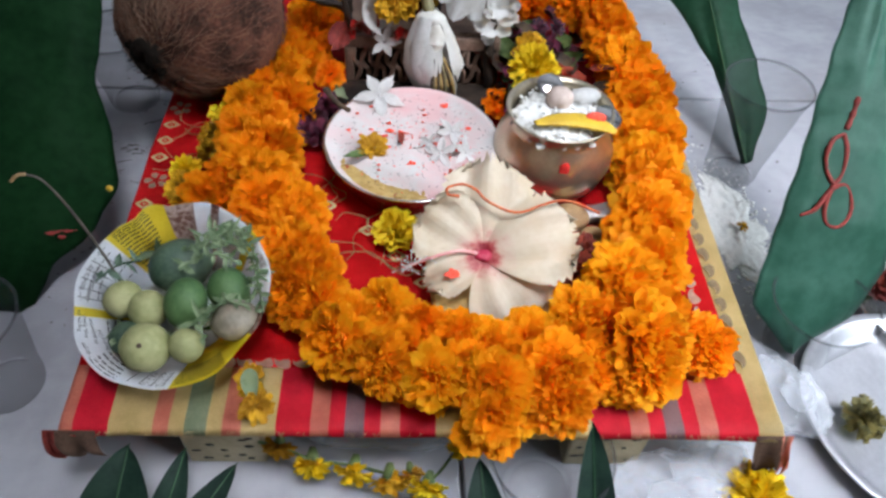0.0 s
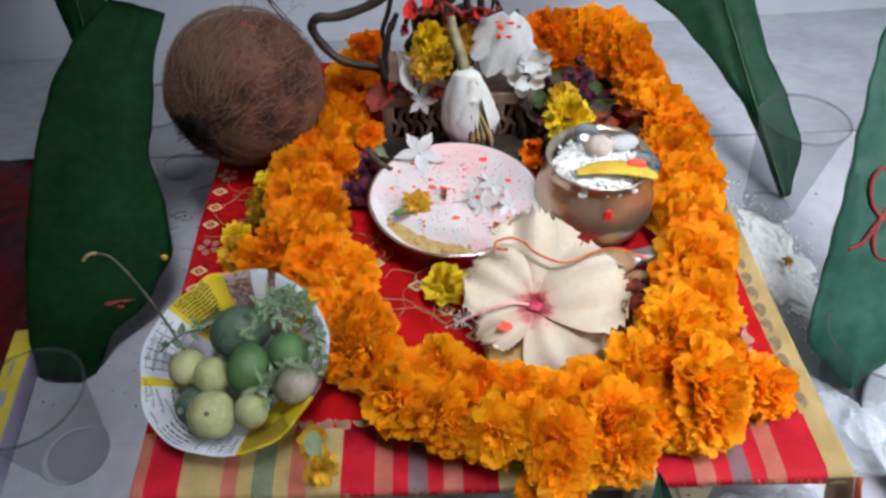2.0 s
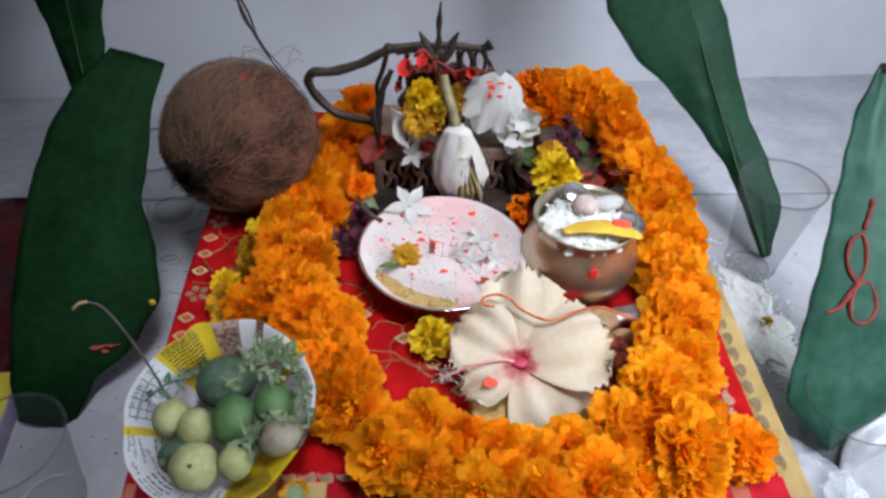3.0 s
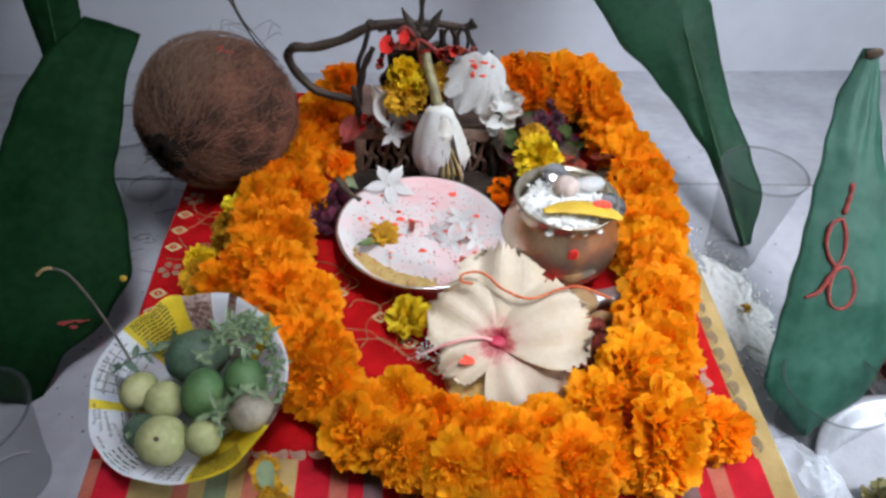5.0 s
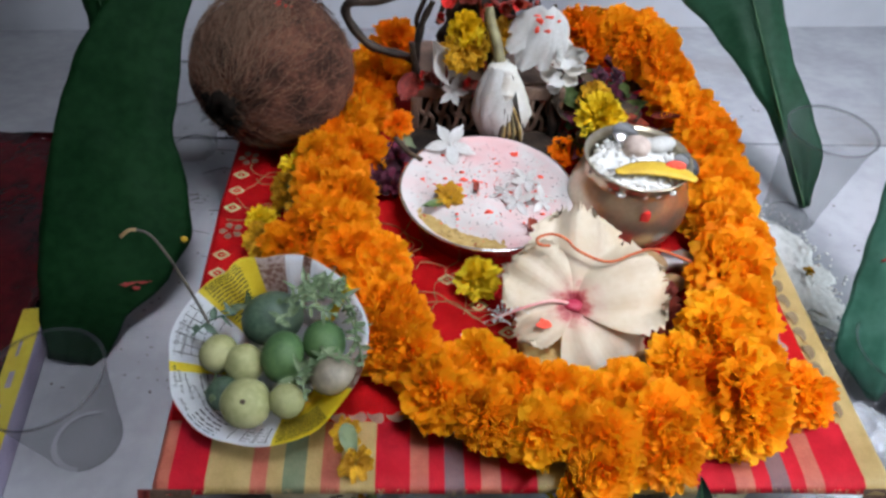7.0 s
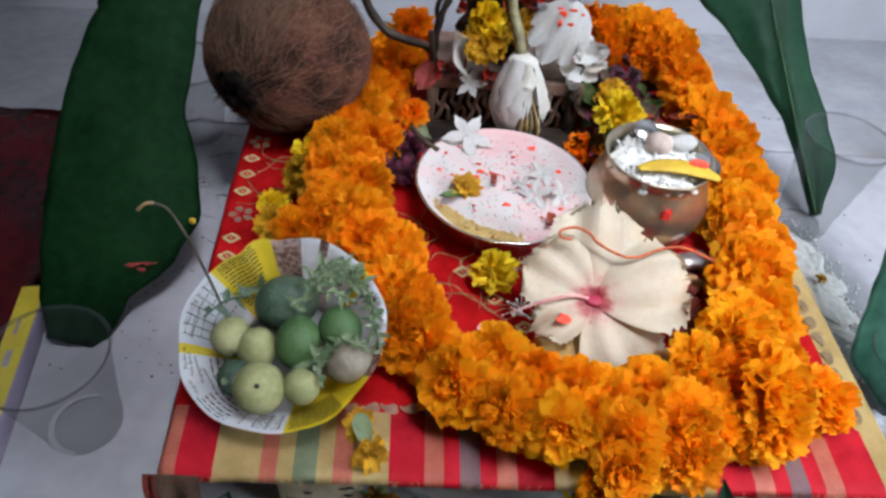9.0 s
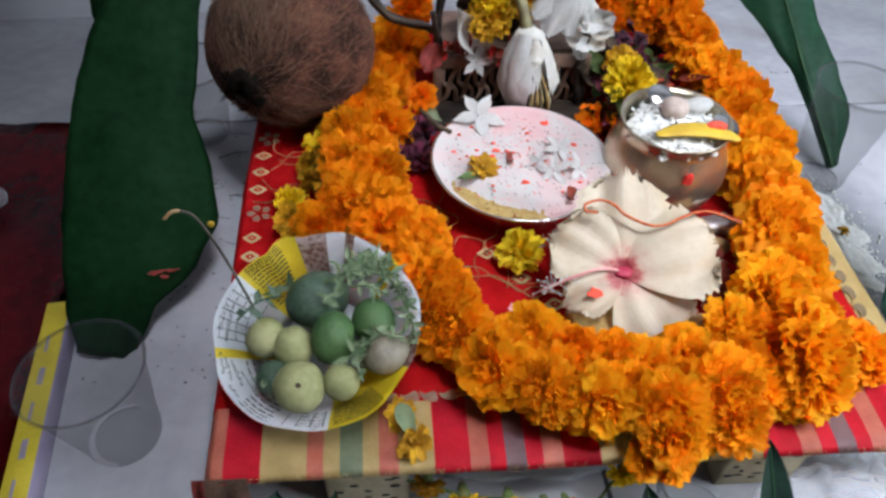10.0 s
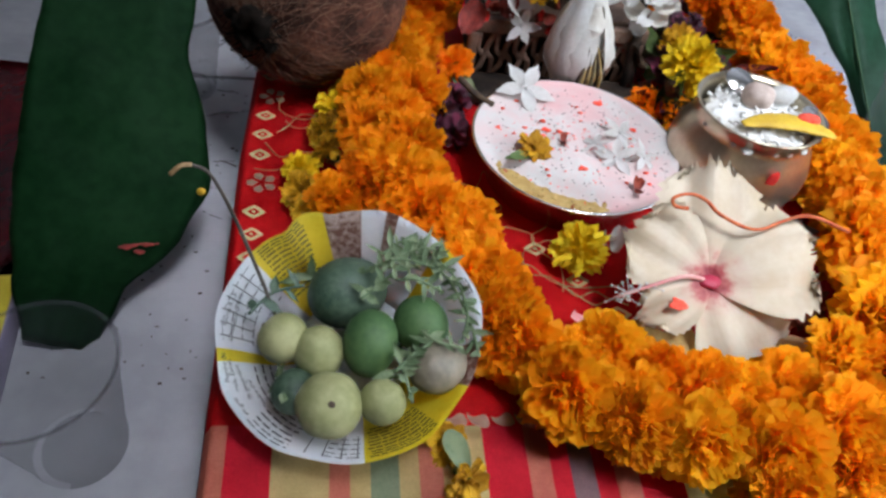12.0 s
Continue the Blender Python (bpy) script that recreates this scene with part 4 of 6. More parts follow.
def hibiscus_petal(angle, length, width, lift, seed, curl=0.18):
    """A broad rounded petal, ruffled, with a toothed outer edge and shallow veins."""
    q, rows, n, m = random.Random(seed), [], 20, 34
    d = RX * math.cos(math.radians(angle)) + RY * math.sin(math.radians(angle))
    s_ = FACE.cross(d)
    teeth = [0.060 * (c % 2) + 0.095 * q.random() for c in range(m + 1)]
    for r in range(n + 1):
        s = r / n
        w = width * (0.16 + 0.84 * math.sin(min(1.0, s / 0.62) * math.pi / 2) ** 0.95)
        if s > 0.66:
            w *= math.sqrt(max(0.1, 1 - ((s - 0.66) / 0.40) ** 2))
        if s > 0.5:
            w *= 1 + 0.045 * (-1) ** r + 0.04 * q.uniform(-1, 1)
        row = []
        for c in range(m + 1):
            u = 2 * c / m - 1
            along = length * (s * (1 - 0.13 * u * u * s) - teeth[c] * max(0.0, s - 0.84) / 0.16)
            wave = (0.0044 * math.sin(u * 3.6 + seed * 2.1) + 0.0024 * math.sin(u * 8.5 + seed)) * s ** 1.5 + 0.00035 * math.sin(u * 46) * s
            row.append(C + d * along + s_ * (u * w / 2) + FACE * (lift * length * s - curl * length * s ** 2.5 + wave + 0.0032 * (1 - s)))
        rows.append(row)
    return sheet(bmesh.new(), rows)


for angle, length, width, lift, seed, curl in ((86, 0.072, 0.062, 0.20, 1, 0.10), (146, 0.056, 0.054, 0.24, 2, 0.22), (15, 0.072, 0.064, 0.40, 3, 0.34), (300, 0.066, 0.058, 0.12, 4, 0.24), (207, 0.048, 0.034, 0.26, 5, 0.30)):
    p = part("petal", hibiscus_petal(angle, length, width, lift, seed, curl), HIBISCUS, hib)
part("throat", lump(0.0065, 0.0055, 0.003, 0.2, 200, 2, 3, C + FACE * 0.003), HIB_RED, hib, "deep crimson throat")
stam = [C + FACE * 0.002, C - RX * 0.016 + FACE * 0.010 + RY * 0.001, C - RX * 0.035 + FACE * 0.011 - RY * 0.004, C - RX * 0.056 + FACE * 0.004 - RY * 0.011]
stamen = part("stamen", rod(stam, 0.0011, 8, 8, lambda s: 1.3 - 0.6 * s), HIB_PINK, hib, "long pink stamen")
bm = bmesh.new()
for k in range(26):
    a = stam[2].lerp(stam[3], g.random() ** 0.7)
    b = a + Vector((g.gauss(0, .004), g.gauss(0, .004), g.uniform(-.002, .005)))
    tube(bm, [a, b], 0.00025, 3)
    lump(.0008, .0008, .0008, 0, 1, k, 1, b, bm)
tagged(part("anther", bm, WHITE_PETAL, stamen), kind="stuff")
part("red_dab", lump(0.0050, 0.0042, 0.0006, 0.5, 300, 8, 3, C - RX * 0.021 + FACE * 0.008 - RY * 0.014), KUMKUM_LIGHT, hib)
thread = thing("orange_thread", "orange-red cotton thread looped over the hibiscus", "thread", (0.038, 0.112, TOP))
O = C + FACE * 0.0170
part("strand", rod([O + RX * u + RY * v for u, v in ((-0.0147, 0.0381), (-0.0222, 0.0393), (-0.0222, 0.0439), (-0.0126, 0.0463), (-0.0038, 0.0429), (0.0019, 0.0368), (0.0102, 0.0320), (0.0199, 0.0284), (0.0289, 0.0289), (0.0391, 0.0331), (0.0511, 0.0367), (0.0612, 0.0359), (0.0790, 0.0290))], 0.0010, 6, 7), THREAD, thread)

# ---- small things round the hibiscus ----
cake = part("jaggery_piece", boxed((-0.016, -0.014, 0), (0.016, 0.014, 0.009), 0.003), BISCUIT)
cake.matrix_world = pose(0.022, 0.095, TOP + 0.001, 0, 0, 8)
tagged(cake, "ochre jaggery piece lying under the hibiscus", "sweet")
for k, (x, y, r) in enumerate(((0.113, 0.176, 0.015), (0.092, 0.085, 0.014), (0.128, 0.160, 0.010))):
    n_ = part("almond", lump(r, r * 0.8, r * 0.62, 0.08, 90, k), NUT)
    n_.location = (x, y, TOP + r * 0.6)
    tagged(n_, "smooth light brown nut beside the hibiscus", "nut", "nuts by the hibiscus")
foil = part("foil_scrap", lump(0.015, 0.012, 0.006, 0.5, 120, 3), SILVER_FOIL)
foil.location = (0.138, 0.183, TOP + 0.006)
tagged(foil, "crumpled silver foil scrap beside the garland", "foil")
bloom("dried_flower", "dark red dried flower head beside the hibiscus", "flower", (0.110, 0.118, TOP + 0.012), (-.2, -.4, 1), 0.017, RED_DRIED, 51, 60, 0.5, 0.35)
bloom("dried_flower", "dark red dried flower head beside the hibiscus", "flower", (0.118, 0.142, TOP + 0.010), (.3, -.2, 1), 0.014, RED_DRIED, 52, 50, 0.5, 0.35)
bloom("yellow_mum", "small bright yellow flower head lying on the cloth", "flower", (-0.021, 0.151, TOP + 0.018), (-0.4, -0.6, 0.9), 0.0175, YELLOW_PETAL, 53, 110, 0.75, 0.26, 0.2)
g = random.Random(61)
for k, (x, y) in enumerate(((0.0, 0.178), (0.005, 0.170), (-0.003, 0.168), (0.006, 0.160), (-0.022, 0.105), (-0.016, 0.098))):
    t = thing("white_petal", "loose pinkish white petal on the red cloth", "petal", (x, y, TOP + 0.006), "loose petals")
    part("blade", petal(bmesh.new(), Vector((0, 0, 0)), Vector((g.uniform(-1, 1), g.uniform(-1, 1), 0.3)), Vector((0, 0, 1)), 0.016, 0.010, 0.3, 0.1, g, 4, 5), WHITE_PETAL if k % 2 else HIB_PINK, t)
for k, (x, y, s) in enumerate(((-0.043, 0.165, 1), (-0.030, 0.135, 1.1), (-0.075, 0.215, 0.9), (-0.155, 0.225, 1.2), (-0.172, 0.260, 1.2), (-0.182, 0.285, 1.0), (-0.170, 0.235, 1.3))):
    t = thing("straw_wisp", "thin dry brown straw threads on the cloth", "straw", (x, y, TOP + 0.002), "straw wisps")
    for q in range(5):
        pts = [Vector((0, 0, 0))]
        h = g.uniform(0, 6.28)
        for i in range(4):
            h += g.uniform(-1.3, 1.3)
            pts.append(pts[-1] + Vector((math.cos(h), math.sin(h), g.uniform(-.1, .35))) * 0.010 * s)
        part("thread", rod(pts, 0.00035, 4, 4), STRAW, t)

# ---- yellow flowers along the outer side of the garland ----
for k, (x, y, r) in enumerate(((-0.163, 0.300, 0.013), (-0.168, 0.281, 0.015), (-0.175, 0.258, 0.014), (-0.172, 0.238, 0.014), (-0.188, 0.218, 0.013), (-0.186, 0.196, 0.014), (-0.180, 0.180, 0.012), (-0.160, 0.262, 0.012), (-0.158, 0.318, 0.012))):
    bloom("yellow_mum", "drying yellow flower head beside the marigold garland", "flower", (x, y, TOP + r * 0.85), (g.uniform(-1, .2), g.uniform(-.6, .3), 0.7), r, YELLOW_PETAL if k % 3 == 1 else DRY_YELLOW, 70 + k, 70, 0.7, 0.30, 0.2, True, "yellow flowers by the garland")
for k, (x, y, r) in enumerate(((0.205, 0.30, 0.010), (0.207, 0.345, 0.011), (0.204, 0.385, 0.010), (0.206, 0.270, 0.008))):
    bloom("yellow_mum", "drying yellow flower head beside the marigold garland", "flower", (x, y, TOP + r), (g.uniform(0, 1), -.4, 0.7), r, DRY_YELLOW, 90 + k, 50, 0.7, 0.30, 0.2, True, "yellow flowers by the garland")
t = bloom("yellow_mum", "wilted yellow flower with grey-green leaf on the hem", "flower", (-0.100, 0.012, TOP + 0.009), (0.4, -0.8, 0.5), 0.012, DRY_YELLOW, 95, 40, 0.4, 0.4, 0.1)
part("leaf", petal(bmesh.new(), Vector((-0.002, 0.004, 0.004)), Vector((-0.35, 1, 0.3)), Vector((0, -.3, 1)), 0.020, 0.011, -0.2, 0, g, 4, 5), HERB, t)
bloom("yellow_mum", "brown withered flower bit on the hem", "flower", (-0.108, 0.032, TOP + 0.006), (-0.4, -0.4, 0.8), 0.012, DRY_YELLOW, 96, 40, 0.4, 0.4, 0.1)
gl = thing("green_leaf", "small dark green leaf under the garland front", "leaf", (0.115, 0.022, TOP + 0.003))
part("blade", petal(bmesh.new(), Vector((-0.01, 0.01, 0)), Vector((1, -0.6, 0.05)), Vector((0, 0, 1)), 0.032, 0.014, 0.05, 0, g, 4, 6, 0.15, 0.95), CALYX, gl)

# ---- paper bowl with fruit ----
BOWL = (-0.1522, 0.0805, TOP + 0.0128)
bowl = thing("paper_bowl", "paper bowl made of printed newspaper, full of small fruit", "bowl", BOWL, "", 0, 17, -6.5)
SECTORS = [(33, 0), (41, 1), (65, 0), (73, 2), (85, 0), (101, 2), (140, 1), (185, 0), (191, 1), (276, 0), (330, 1), (350, 2), (361, 0)]
prof = [(0.0, 0.0), (0.029, 0.0), (0.035, 0.003), (0.041, 0.009), (0.0465, 0.0165), (0.052, 0.0240), (0.0575, 0.0305), (0.0612, 0.0340)]


def rim_shape(a, r):
    """How far the folded paper bulges at an angle: uneven, with two kinks at the top."""
    kink = 0.045 * math.exp(-((a - 1.92) / 0.13) ** 2) - 0.030 * math.exp(-((a - 2.12) / 0.07) ** 2) - 0.020 * math.exp(-((a - 1.70) / 0.06) ** 2)
    return 1 + (0.010 * math.sin(5 * a + 1) + 0.006 * math.sin(11 * a) + kink) * (r / 0.0612) ** 3


n = 120
bm = bmesh.new()
rings = []
for r, z in prof:
    ring = []
    for i in range(n):
        a = 2 * math.pi * i / n
        wob = rim_shape(a, r)
        ring.append(bm.verts.new((r * wob * math.cos(a), r * wob * math.sin(a), z + 0.0012 * math.sin(7 * a) * (r / 0.0625) ** 3)))
    rings.append(ring)
for a, b in zip(rings[1:], rings[2:]):
    for i in range(n):
        j = (i + 1) % n
        f = bm.faces.new((a[i], a[j], b[j], b[i]))
        f.material_index = next(c for d, c in SECTORS if (i + 0.5) * 360 / n < d)
bm.faces.new(rings[1])
for v in rings[0]:
    bm.verts.remove(v)
bmesh.ops.solidify(bm, geom=bm.faces[:], thickness=0.0011)
paper_shell = part("paper_shell", bm, [PAPER_WHITE, PAPER_YELLOW, PAPER_BROWN], bowl)


def on_bowl(angle, q, lift=0.0012):
    """A point of the inner face: q 0 at the foot, 1 at the rim."""
    f = q * (len(prof) - 2)
    i = min(int(f), len(prof) - 3)
    t_ = f - i
    r = prof[i + 1][0] * (1 - t_) + prof[i + 2][0] * t_
    z = prof[i + 1][1] * (1 - t_) + prof[i + 2][1] * t_
    a = math.radians(angle)
    wob = rim_shape(a, r)
    return Vector(((r * wob - lift) * math.cos(a), (r * wob - lift) * math.sin(a), z + 0.0012 * math.sin(7 * a) * (r / 0.0625) ** 3 + lift * 0.7))


def print_bars(lo, hi, material, step, thick, gap, q0=0.42, q1=0.97):
    bm, q = bmesh.new(), q0
    while q < q1:
        a = lo + g.uniform(0, 2)
        while a < hi - 1:
            b = min(a + g.uniform(2.5, 7), hi - 0.5)
            k = max(2, int((b - a) / 1.5))
            sheet(bm, [[on_bowl(a + (b - a) * i / k, q) for i in range(k + 1)], [on_bowl(a + (b - a) * i / k, q + thick) for i in range(k + 1)]])
            a = b + gap
        q += step
    part("printed_line", bm, material, paper_shell, "", False)["kind"] = "stuff"


print_bars(222, 243, INK, 0.075, 0.020, 1.4)
print_bars(193, 222, INK, 0.09, 0.018, 1.4, 0.36, 0.60)
print_bars(144, 183, INK, 0.12, 0.010, 1.6)
print_bars(112, 138, INK_OLIVE, 0.050, 0.022, 0.8, 0.30)
print_bars(278, 310, INK_OLIVE, 0.055, 0.028, 0.7, 0.45)
print_bars(258, 275, INK, 0.08, 0.014, 1.6, 0.6)
print_bars(12, 22, INK, 0.05, 0.018, 0.5, 0.75)
for a in (150, 156, 162, 168, 174, 180, 250, 258, 266, 273):
    bm = sheet(bmesh.new(), [[on_bowl(a, 0.55 + 0.05 * i) for i in range(9)], [on_bowl(a + 0.5, 0.55 + 0.05 * i) for i in range(9)]])
    part("printed_rule", bm, INK, paper_shell, "", False)


def printed_text(words, angle, q, size):
    """A line of type along the bowl's inner face, read towards smaller angles."""
    curve = bpy.data.curves.new("type", "FONT")
    curve.body, curve.size, curve.align_x = words, size, "CENTER"
    ob = bpy.data.objects.new("type", curve)
    me = bpy.data.meshes.new_from_object(ob)
    bpy.data.objects.remove(ob)
    me.materials.append(INK)
    made = new("printed_word", me)
    o = on_bowl(angle, q, 0.0020)
    way = (on_bowl(angle - 2, q, 0.0020) - on_bowl(angle + 2, q, 0.0020)).normalized()
    rise = (on_bowl(angle, min(1, q + 0.06), 0.0020) - on_bowl(angle, q - 0.06, 0.0020)).normalized()
    face = way.cross(rise)
    made.matrix_world = Matrix(((way.x, rise.x, face.x, o.x), (way.y, rise.y, face.y, o.y), (way.z, rise.z, face.z, o.z), (0, 0, 0, 1)))
    made.parent = paper_shell


for words, angle, q in (("Poudre de", 196, 0.90), ("maïs, Épices", 200, 0.81), ("du gingembre", 204, 0.72), ("Poudre d'ail", 212, 0.63), ("en gras", 216, 0.90), ("Sucres 0,2 g", 168, 0.84), ("Cholestérol 0 m", 170, 0.75)):
    printed_text(words, angle, q, 0.0034)


def fruit(name, label, category, x, y, z, rx, ry, rz, material, seed, ribs=0, tilt=(0, 0, 0), dot=True, group=""):
    """A small fruit; ribs draws the shallow meridians of its skin."""
    t = thing(name, label, category, (x - 0.001, y + 0.008, z + 0.001), group, tilt[2], tilt[0], tilt[1])
    bm = lump(rx, ry, rz, 0.03, 60, seed, 4)
    if ribs:
        for v in bm.verts:
            a = math.atan2(v.co.y, v.co.x)
            v.co *= 1 + 0.012 * math.cos(ribs * a) * (1 - abs(v.co.z / rz) ** 4) - 0.05 * max(0, v.co.z / rz - 0.9) * 8
    skin = part("skin", bm, material, t)
    if dot:
        part("stem_scar", lump(rx * 0.11, rx * 0.10, rx * 0.05, 0.2, 300, seed, 2, (0, 0, rz * 0.965)), BROWN_TIP, skin)
    return t


AM = "pale green round amla fruit in the paper bowl"
fruit("amla", AM, "fruit", -0.1625, 0.026, 0.107, 0.0146, 0.0146, 0.0140, AMLA, 1, 6, (28, 6, 0), True, "amla fruits")
fruit("amla", AM, "fruit", -0.1845, 0.060, 0.108, 0.0118, 0.0118, 0.0115, AMLA, 2, 6, (-20, -60, 0), True, "amla fruits")
fruit("amla", AM, "fruit", -0.168, 0.054, 0.107, 0.0120, 0.0120, 0.0115, AMLA, 3, 6, (70, 0, 20), False, "amla fruits")
fruit("amla", AM, "fruit", -0.1395, 0.028, 0.107, 0.0105, 0.0105, 0.0100, AMLA, 4, 6, (80, 0, -30), False, "amla fruits")
GF = "smooth dark green oval fruit in the paper bowl"
fruit("green_fruit", GF, "fruit", -0.145, 0.056, 0.111, 0.0128, 0.0130, 0.0158, GREEN_FRUIT, 5, 0, (-48, 14, 0), False, "green fruits")
fruit("green_fruit", GF, "fruit", -0.121, 0.067, 0.111, 0.0130, 0.0128, 0.0142, GREEN_FRUIT, 6, 0, (-40, -30, 0), False, "green fruits")
fruit("dark_fruit", "large dull blackish green fruit in the paper bowl", "fruit", -0.156, 0.088, 0.108, 0.0200, 0.0175, 0.0170, DARK_FRUIT, 7, 0, (0, 0, 25), False)
fruit("brown_fruit", "greyish brown wrinkled fruit in the paper bowl", "fruit", -0.114, 0.046, 0.108, 0.0145, 0.0125, 0.0118, GREY_FRUIT, 8, 0, (0, 0, 30), False)
fruit("dark_fruit", "small blackish green fruit between the amlas", "fruit", -0.178, 0.037, 0.100, 0.0105, 0.0105, 0.010, DARK_FRUIT, 9, 0, (0, 0, 0), False)


def sprig(label, pts, leaves, size, seed, material=HERB):
    """A herb stem with small oval leaves."""
    t, q = thing("herb_sprig", label, "herb", Vector(pts[0]) + Vector((-0.001, 0.008, 0.002)), "herb sprigs in the bowl"), random.Random(seed)
    base = Vector(pts[0])
    line_ = glide([Vector(p) - base for p in pts], 10)
    part("stem", tube(bmesh.new(), line_, 0.0008, 5), material, t)
    for k in range(leaves):
        i = int((k + 0.5) / leaves * (len(line_) - 1))
        ahead_ = (line_[min(i + 1, len(line_) - 1)] - line_[max(i - 1, 0)]).normalized()
        side_ = ahead_.cross(Vector((0, -0.4, 1))).normalized() * (1 if k % 2 else -1)
        d = side_ * q.uniform(0.3, 1.0) + ahead_ * q.uniform(-0.3, 1.0) + Vector((q.uniform(-.4, .4), q.uniform(-.4, .4), q.uniform(-.4, .7)))
        part("leaf", petal(bmesh.new(), line_[i], d, Vector((q.uniform(-.5, .5), -0.5, 1)), size * q.uniform(0.45, 1.4), size * q.uniform(0.22, 0.5), q.uniform(-.5, .5), 0, q, 4, 4, 0.15, 0.95), material, t)


SP = "grey-green herb sprig with small leaves on the fruit"
sprig(SP, [(-0.150, 0.072, 0.122), (-0.138, 0.083, 0.124), (-0.127, 0.098, 0.126), (-0.126, 0.116, 0.122)], 20, 0.0085, 1)
sprig(SP, [(-0.128, 0.098, 0.127), (-0.116, 0.092, 0.126), (-0.107, 0.080, 0.124), (-0.100, 0.062, 0.121), (-0.096, 0.046, 0.115)], 20, 0.0078, 2)
sprig(SP, [(-0.150, 0.086, 0.124), (-0.132, 0.092, 0.128), (-0.115, 0.088, 0.127)], 12, 0.008, 3)
sprig(SP, [(-0.135, 0.036, 0.117), (-0.128, 0.042, 0.120), (-0.118, 0.050, 0.121)], 9, 0.0085, 4)
sprig(SP, [(-0.127, 0.024, 0.112), (-0.130, 0.036, 0.117), (-0.128, 0.048, 0.118)], 7, 0.008, 5)
sprig("small dark leaves between the fruit", [(-0.200, 0.066, 0.117), (-0.190, 0.078, 0.118), (-0.176, 0.082, 0.119)], 5, 0.010, 6, DARK_FRUIT)
for k in range(9):
    a, q = g.uniform(0, 6.283), g.uniform(0.015, 0.042)
    sprig("small dark leaves between the fruit", [(-0.150 + q * math.cos(a), 0.072 + q * math.sin(a), 0.096), (-0.150 + (q + 0.012) * math.cos(a + 0.5), 0.072 + (q + 0.012) * math.sin(a + 0.5), 0.103 + 0.10 * q)], 6, 0.010, 30 + k, HERB if k % 2 else CALYX)
sprig(SP, [(-0.118, 0.100, 0.126), (-0.106, 0.084, 0.126), (-0.101, 0.066, 0.123), (-0.104, 0.050, 0.120)], 22, 0.0075, 51)
sprig(SP, [(-0.140, 0.090, 0.126), (-0.122, 0.098, 0.130), (-0.108, 0.096, 0.127)], 18, 0.0075, 52)
sprig(SP, [(-0.134, 0.080, 0.127), (-0.124, 0.078, 0.130), (-0.112, 0.074, 0.126)], 12, 0.0075, 41)
sprig(SP, [(-0.140, 0.096, 0.127), (-0.130, 0.104, 0.128), (-0.118, 0.104, 0.126)], 12, 0.0085, 42)
sprig(SP, [(-0.122, 0.058, 0.118), (-0.116, 0.050, 0.121), (-0.104, 0.048, 0.119)], 8, 0.0075, 43)
stalk = thing("dry_stalk", "thin dry bent stalk sticking out of the bowl", "stalk", (-0.188, 0.078, 0.104))
part("shaft", rod([(0, 0, 0), (-0.008, 0.008, 0.026), (-0.017, 0.012, 0.060), (-0.024, 0.012, 0.083), (-0.030, 0.010, 0.090)], 0.0008, 7, 8, lambda s: 1.2 - 0.4 * s), STEM, stalk)
part("pale_tip", rod([(-0.030, 0.010, 0.090), (-0.034, 0.009, 0.0900), (-0.038, 0.007, 0.087)], 0.0009, 7, 4), NUT, stalk)

# ---- the metal swing with its flowers ----
swing = thing("idol_swing", "blackened brass deity swing seat with pierced front plate", "shrine", (0, 0.375, TOP))
IX, IY, IZ = 0.0, 0.375, TOP


def ip(x, z, y=0.37):
    return Vector((x - IX, y - IY, z - IZ))


part("base_block", boxed((-0.066, -0.022, 0.0), (0.062, 0.050, 0.046), 0.003), IRON, swing)
for lo, hi in (((-0.072, -0.030, 0.042), (0.066, -0.0235, 0.054)), ((-0.072, -0.030, 0.0), (0.066, -0.0245, 0.006)), ((-0.072, -0.030, 0.006), (-0.064, -0.0245, 0.042)), ((0.058, -0.030, 0.006), (0.066, -0.0245, 0.042))):
    part("rail", boxed(lo, hi, 0.0015), OLD_BRASS, swing)
for k in range(9):
    x = -0.0575 + 0.0145 * k
    for a in range(4):
        r = math.radians(45 + 90 * a)
        part("scroll", rod([(x, -0.0272, 0.024), (x + 0.006 * math.cos(r + 0.5), -0.0285, 0.024 + 0.010 * math.sin(r + 0.4)), (x + 0.0085 * math.cos(r), -0.0270, 0.024 + 0.024 * math.sin(r))], 0.0021, 6, 5), OLD_BRASS, swing)
    part("rosette", lump(0.0045, 0.0016, 0.0045, 0.15, 200, k, 2, (x, -0.0280, 0.024)), OLD_BRASS, swing)
part("seat_ledge", boxed((-0.070, -0.0232, 0.0465), (0.064, 0.048, 0.056), 0.002), OLD_BRASS, swing)
for x in (0.057,):
    part("lion_leg", rod([(x, -0.034, 0.0), (x + 0.002, -0.036, 0.014), (x - 0.001, -0.033, 0.032), (x, -0.030, 0.055)], 0.0052, 8, 5, lambda s: 1.1 - 0.3 * s + 0.12 * math.sin(s * 18)), IRON, swing)
for x in (-0.068, 0.060):
    part("post", rod([(x, -0.018, 0.05), (x, -0.012, 0.075), (x * 0.93, -0.006, 0.100), (x * 0.80, -0.004, 0.120)], 0.0034, 8, 6, lambda s: 1.2 - 0.4 * s + 0.15 * math.sin(s * 25)), IRON, swing)
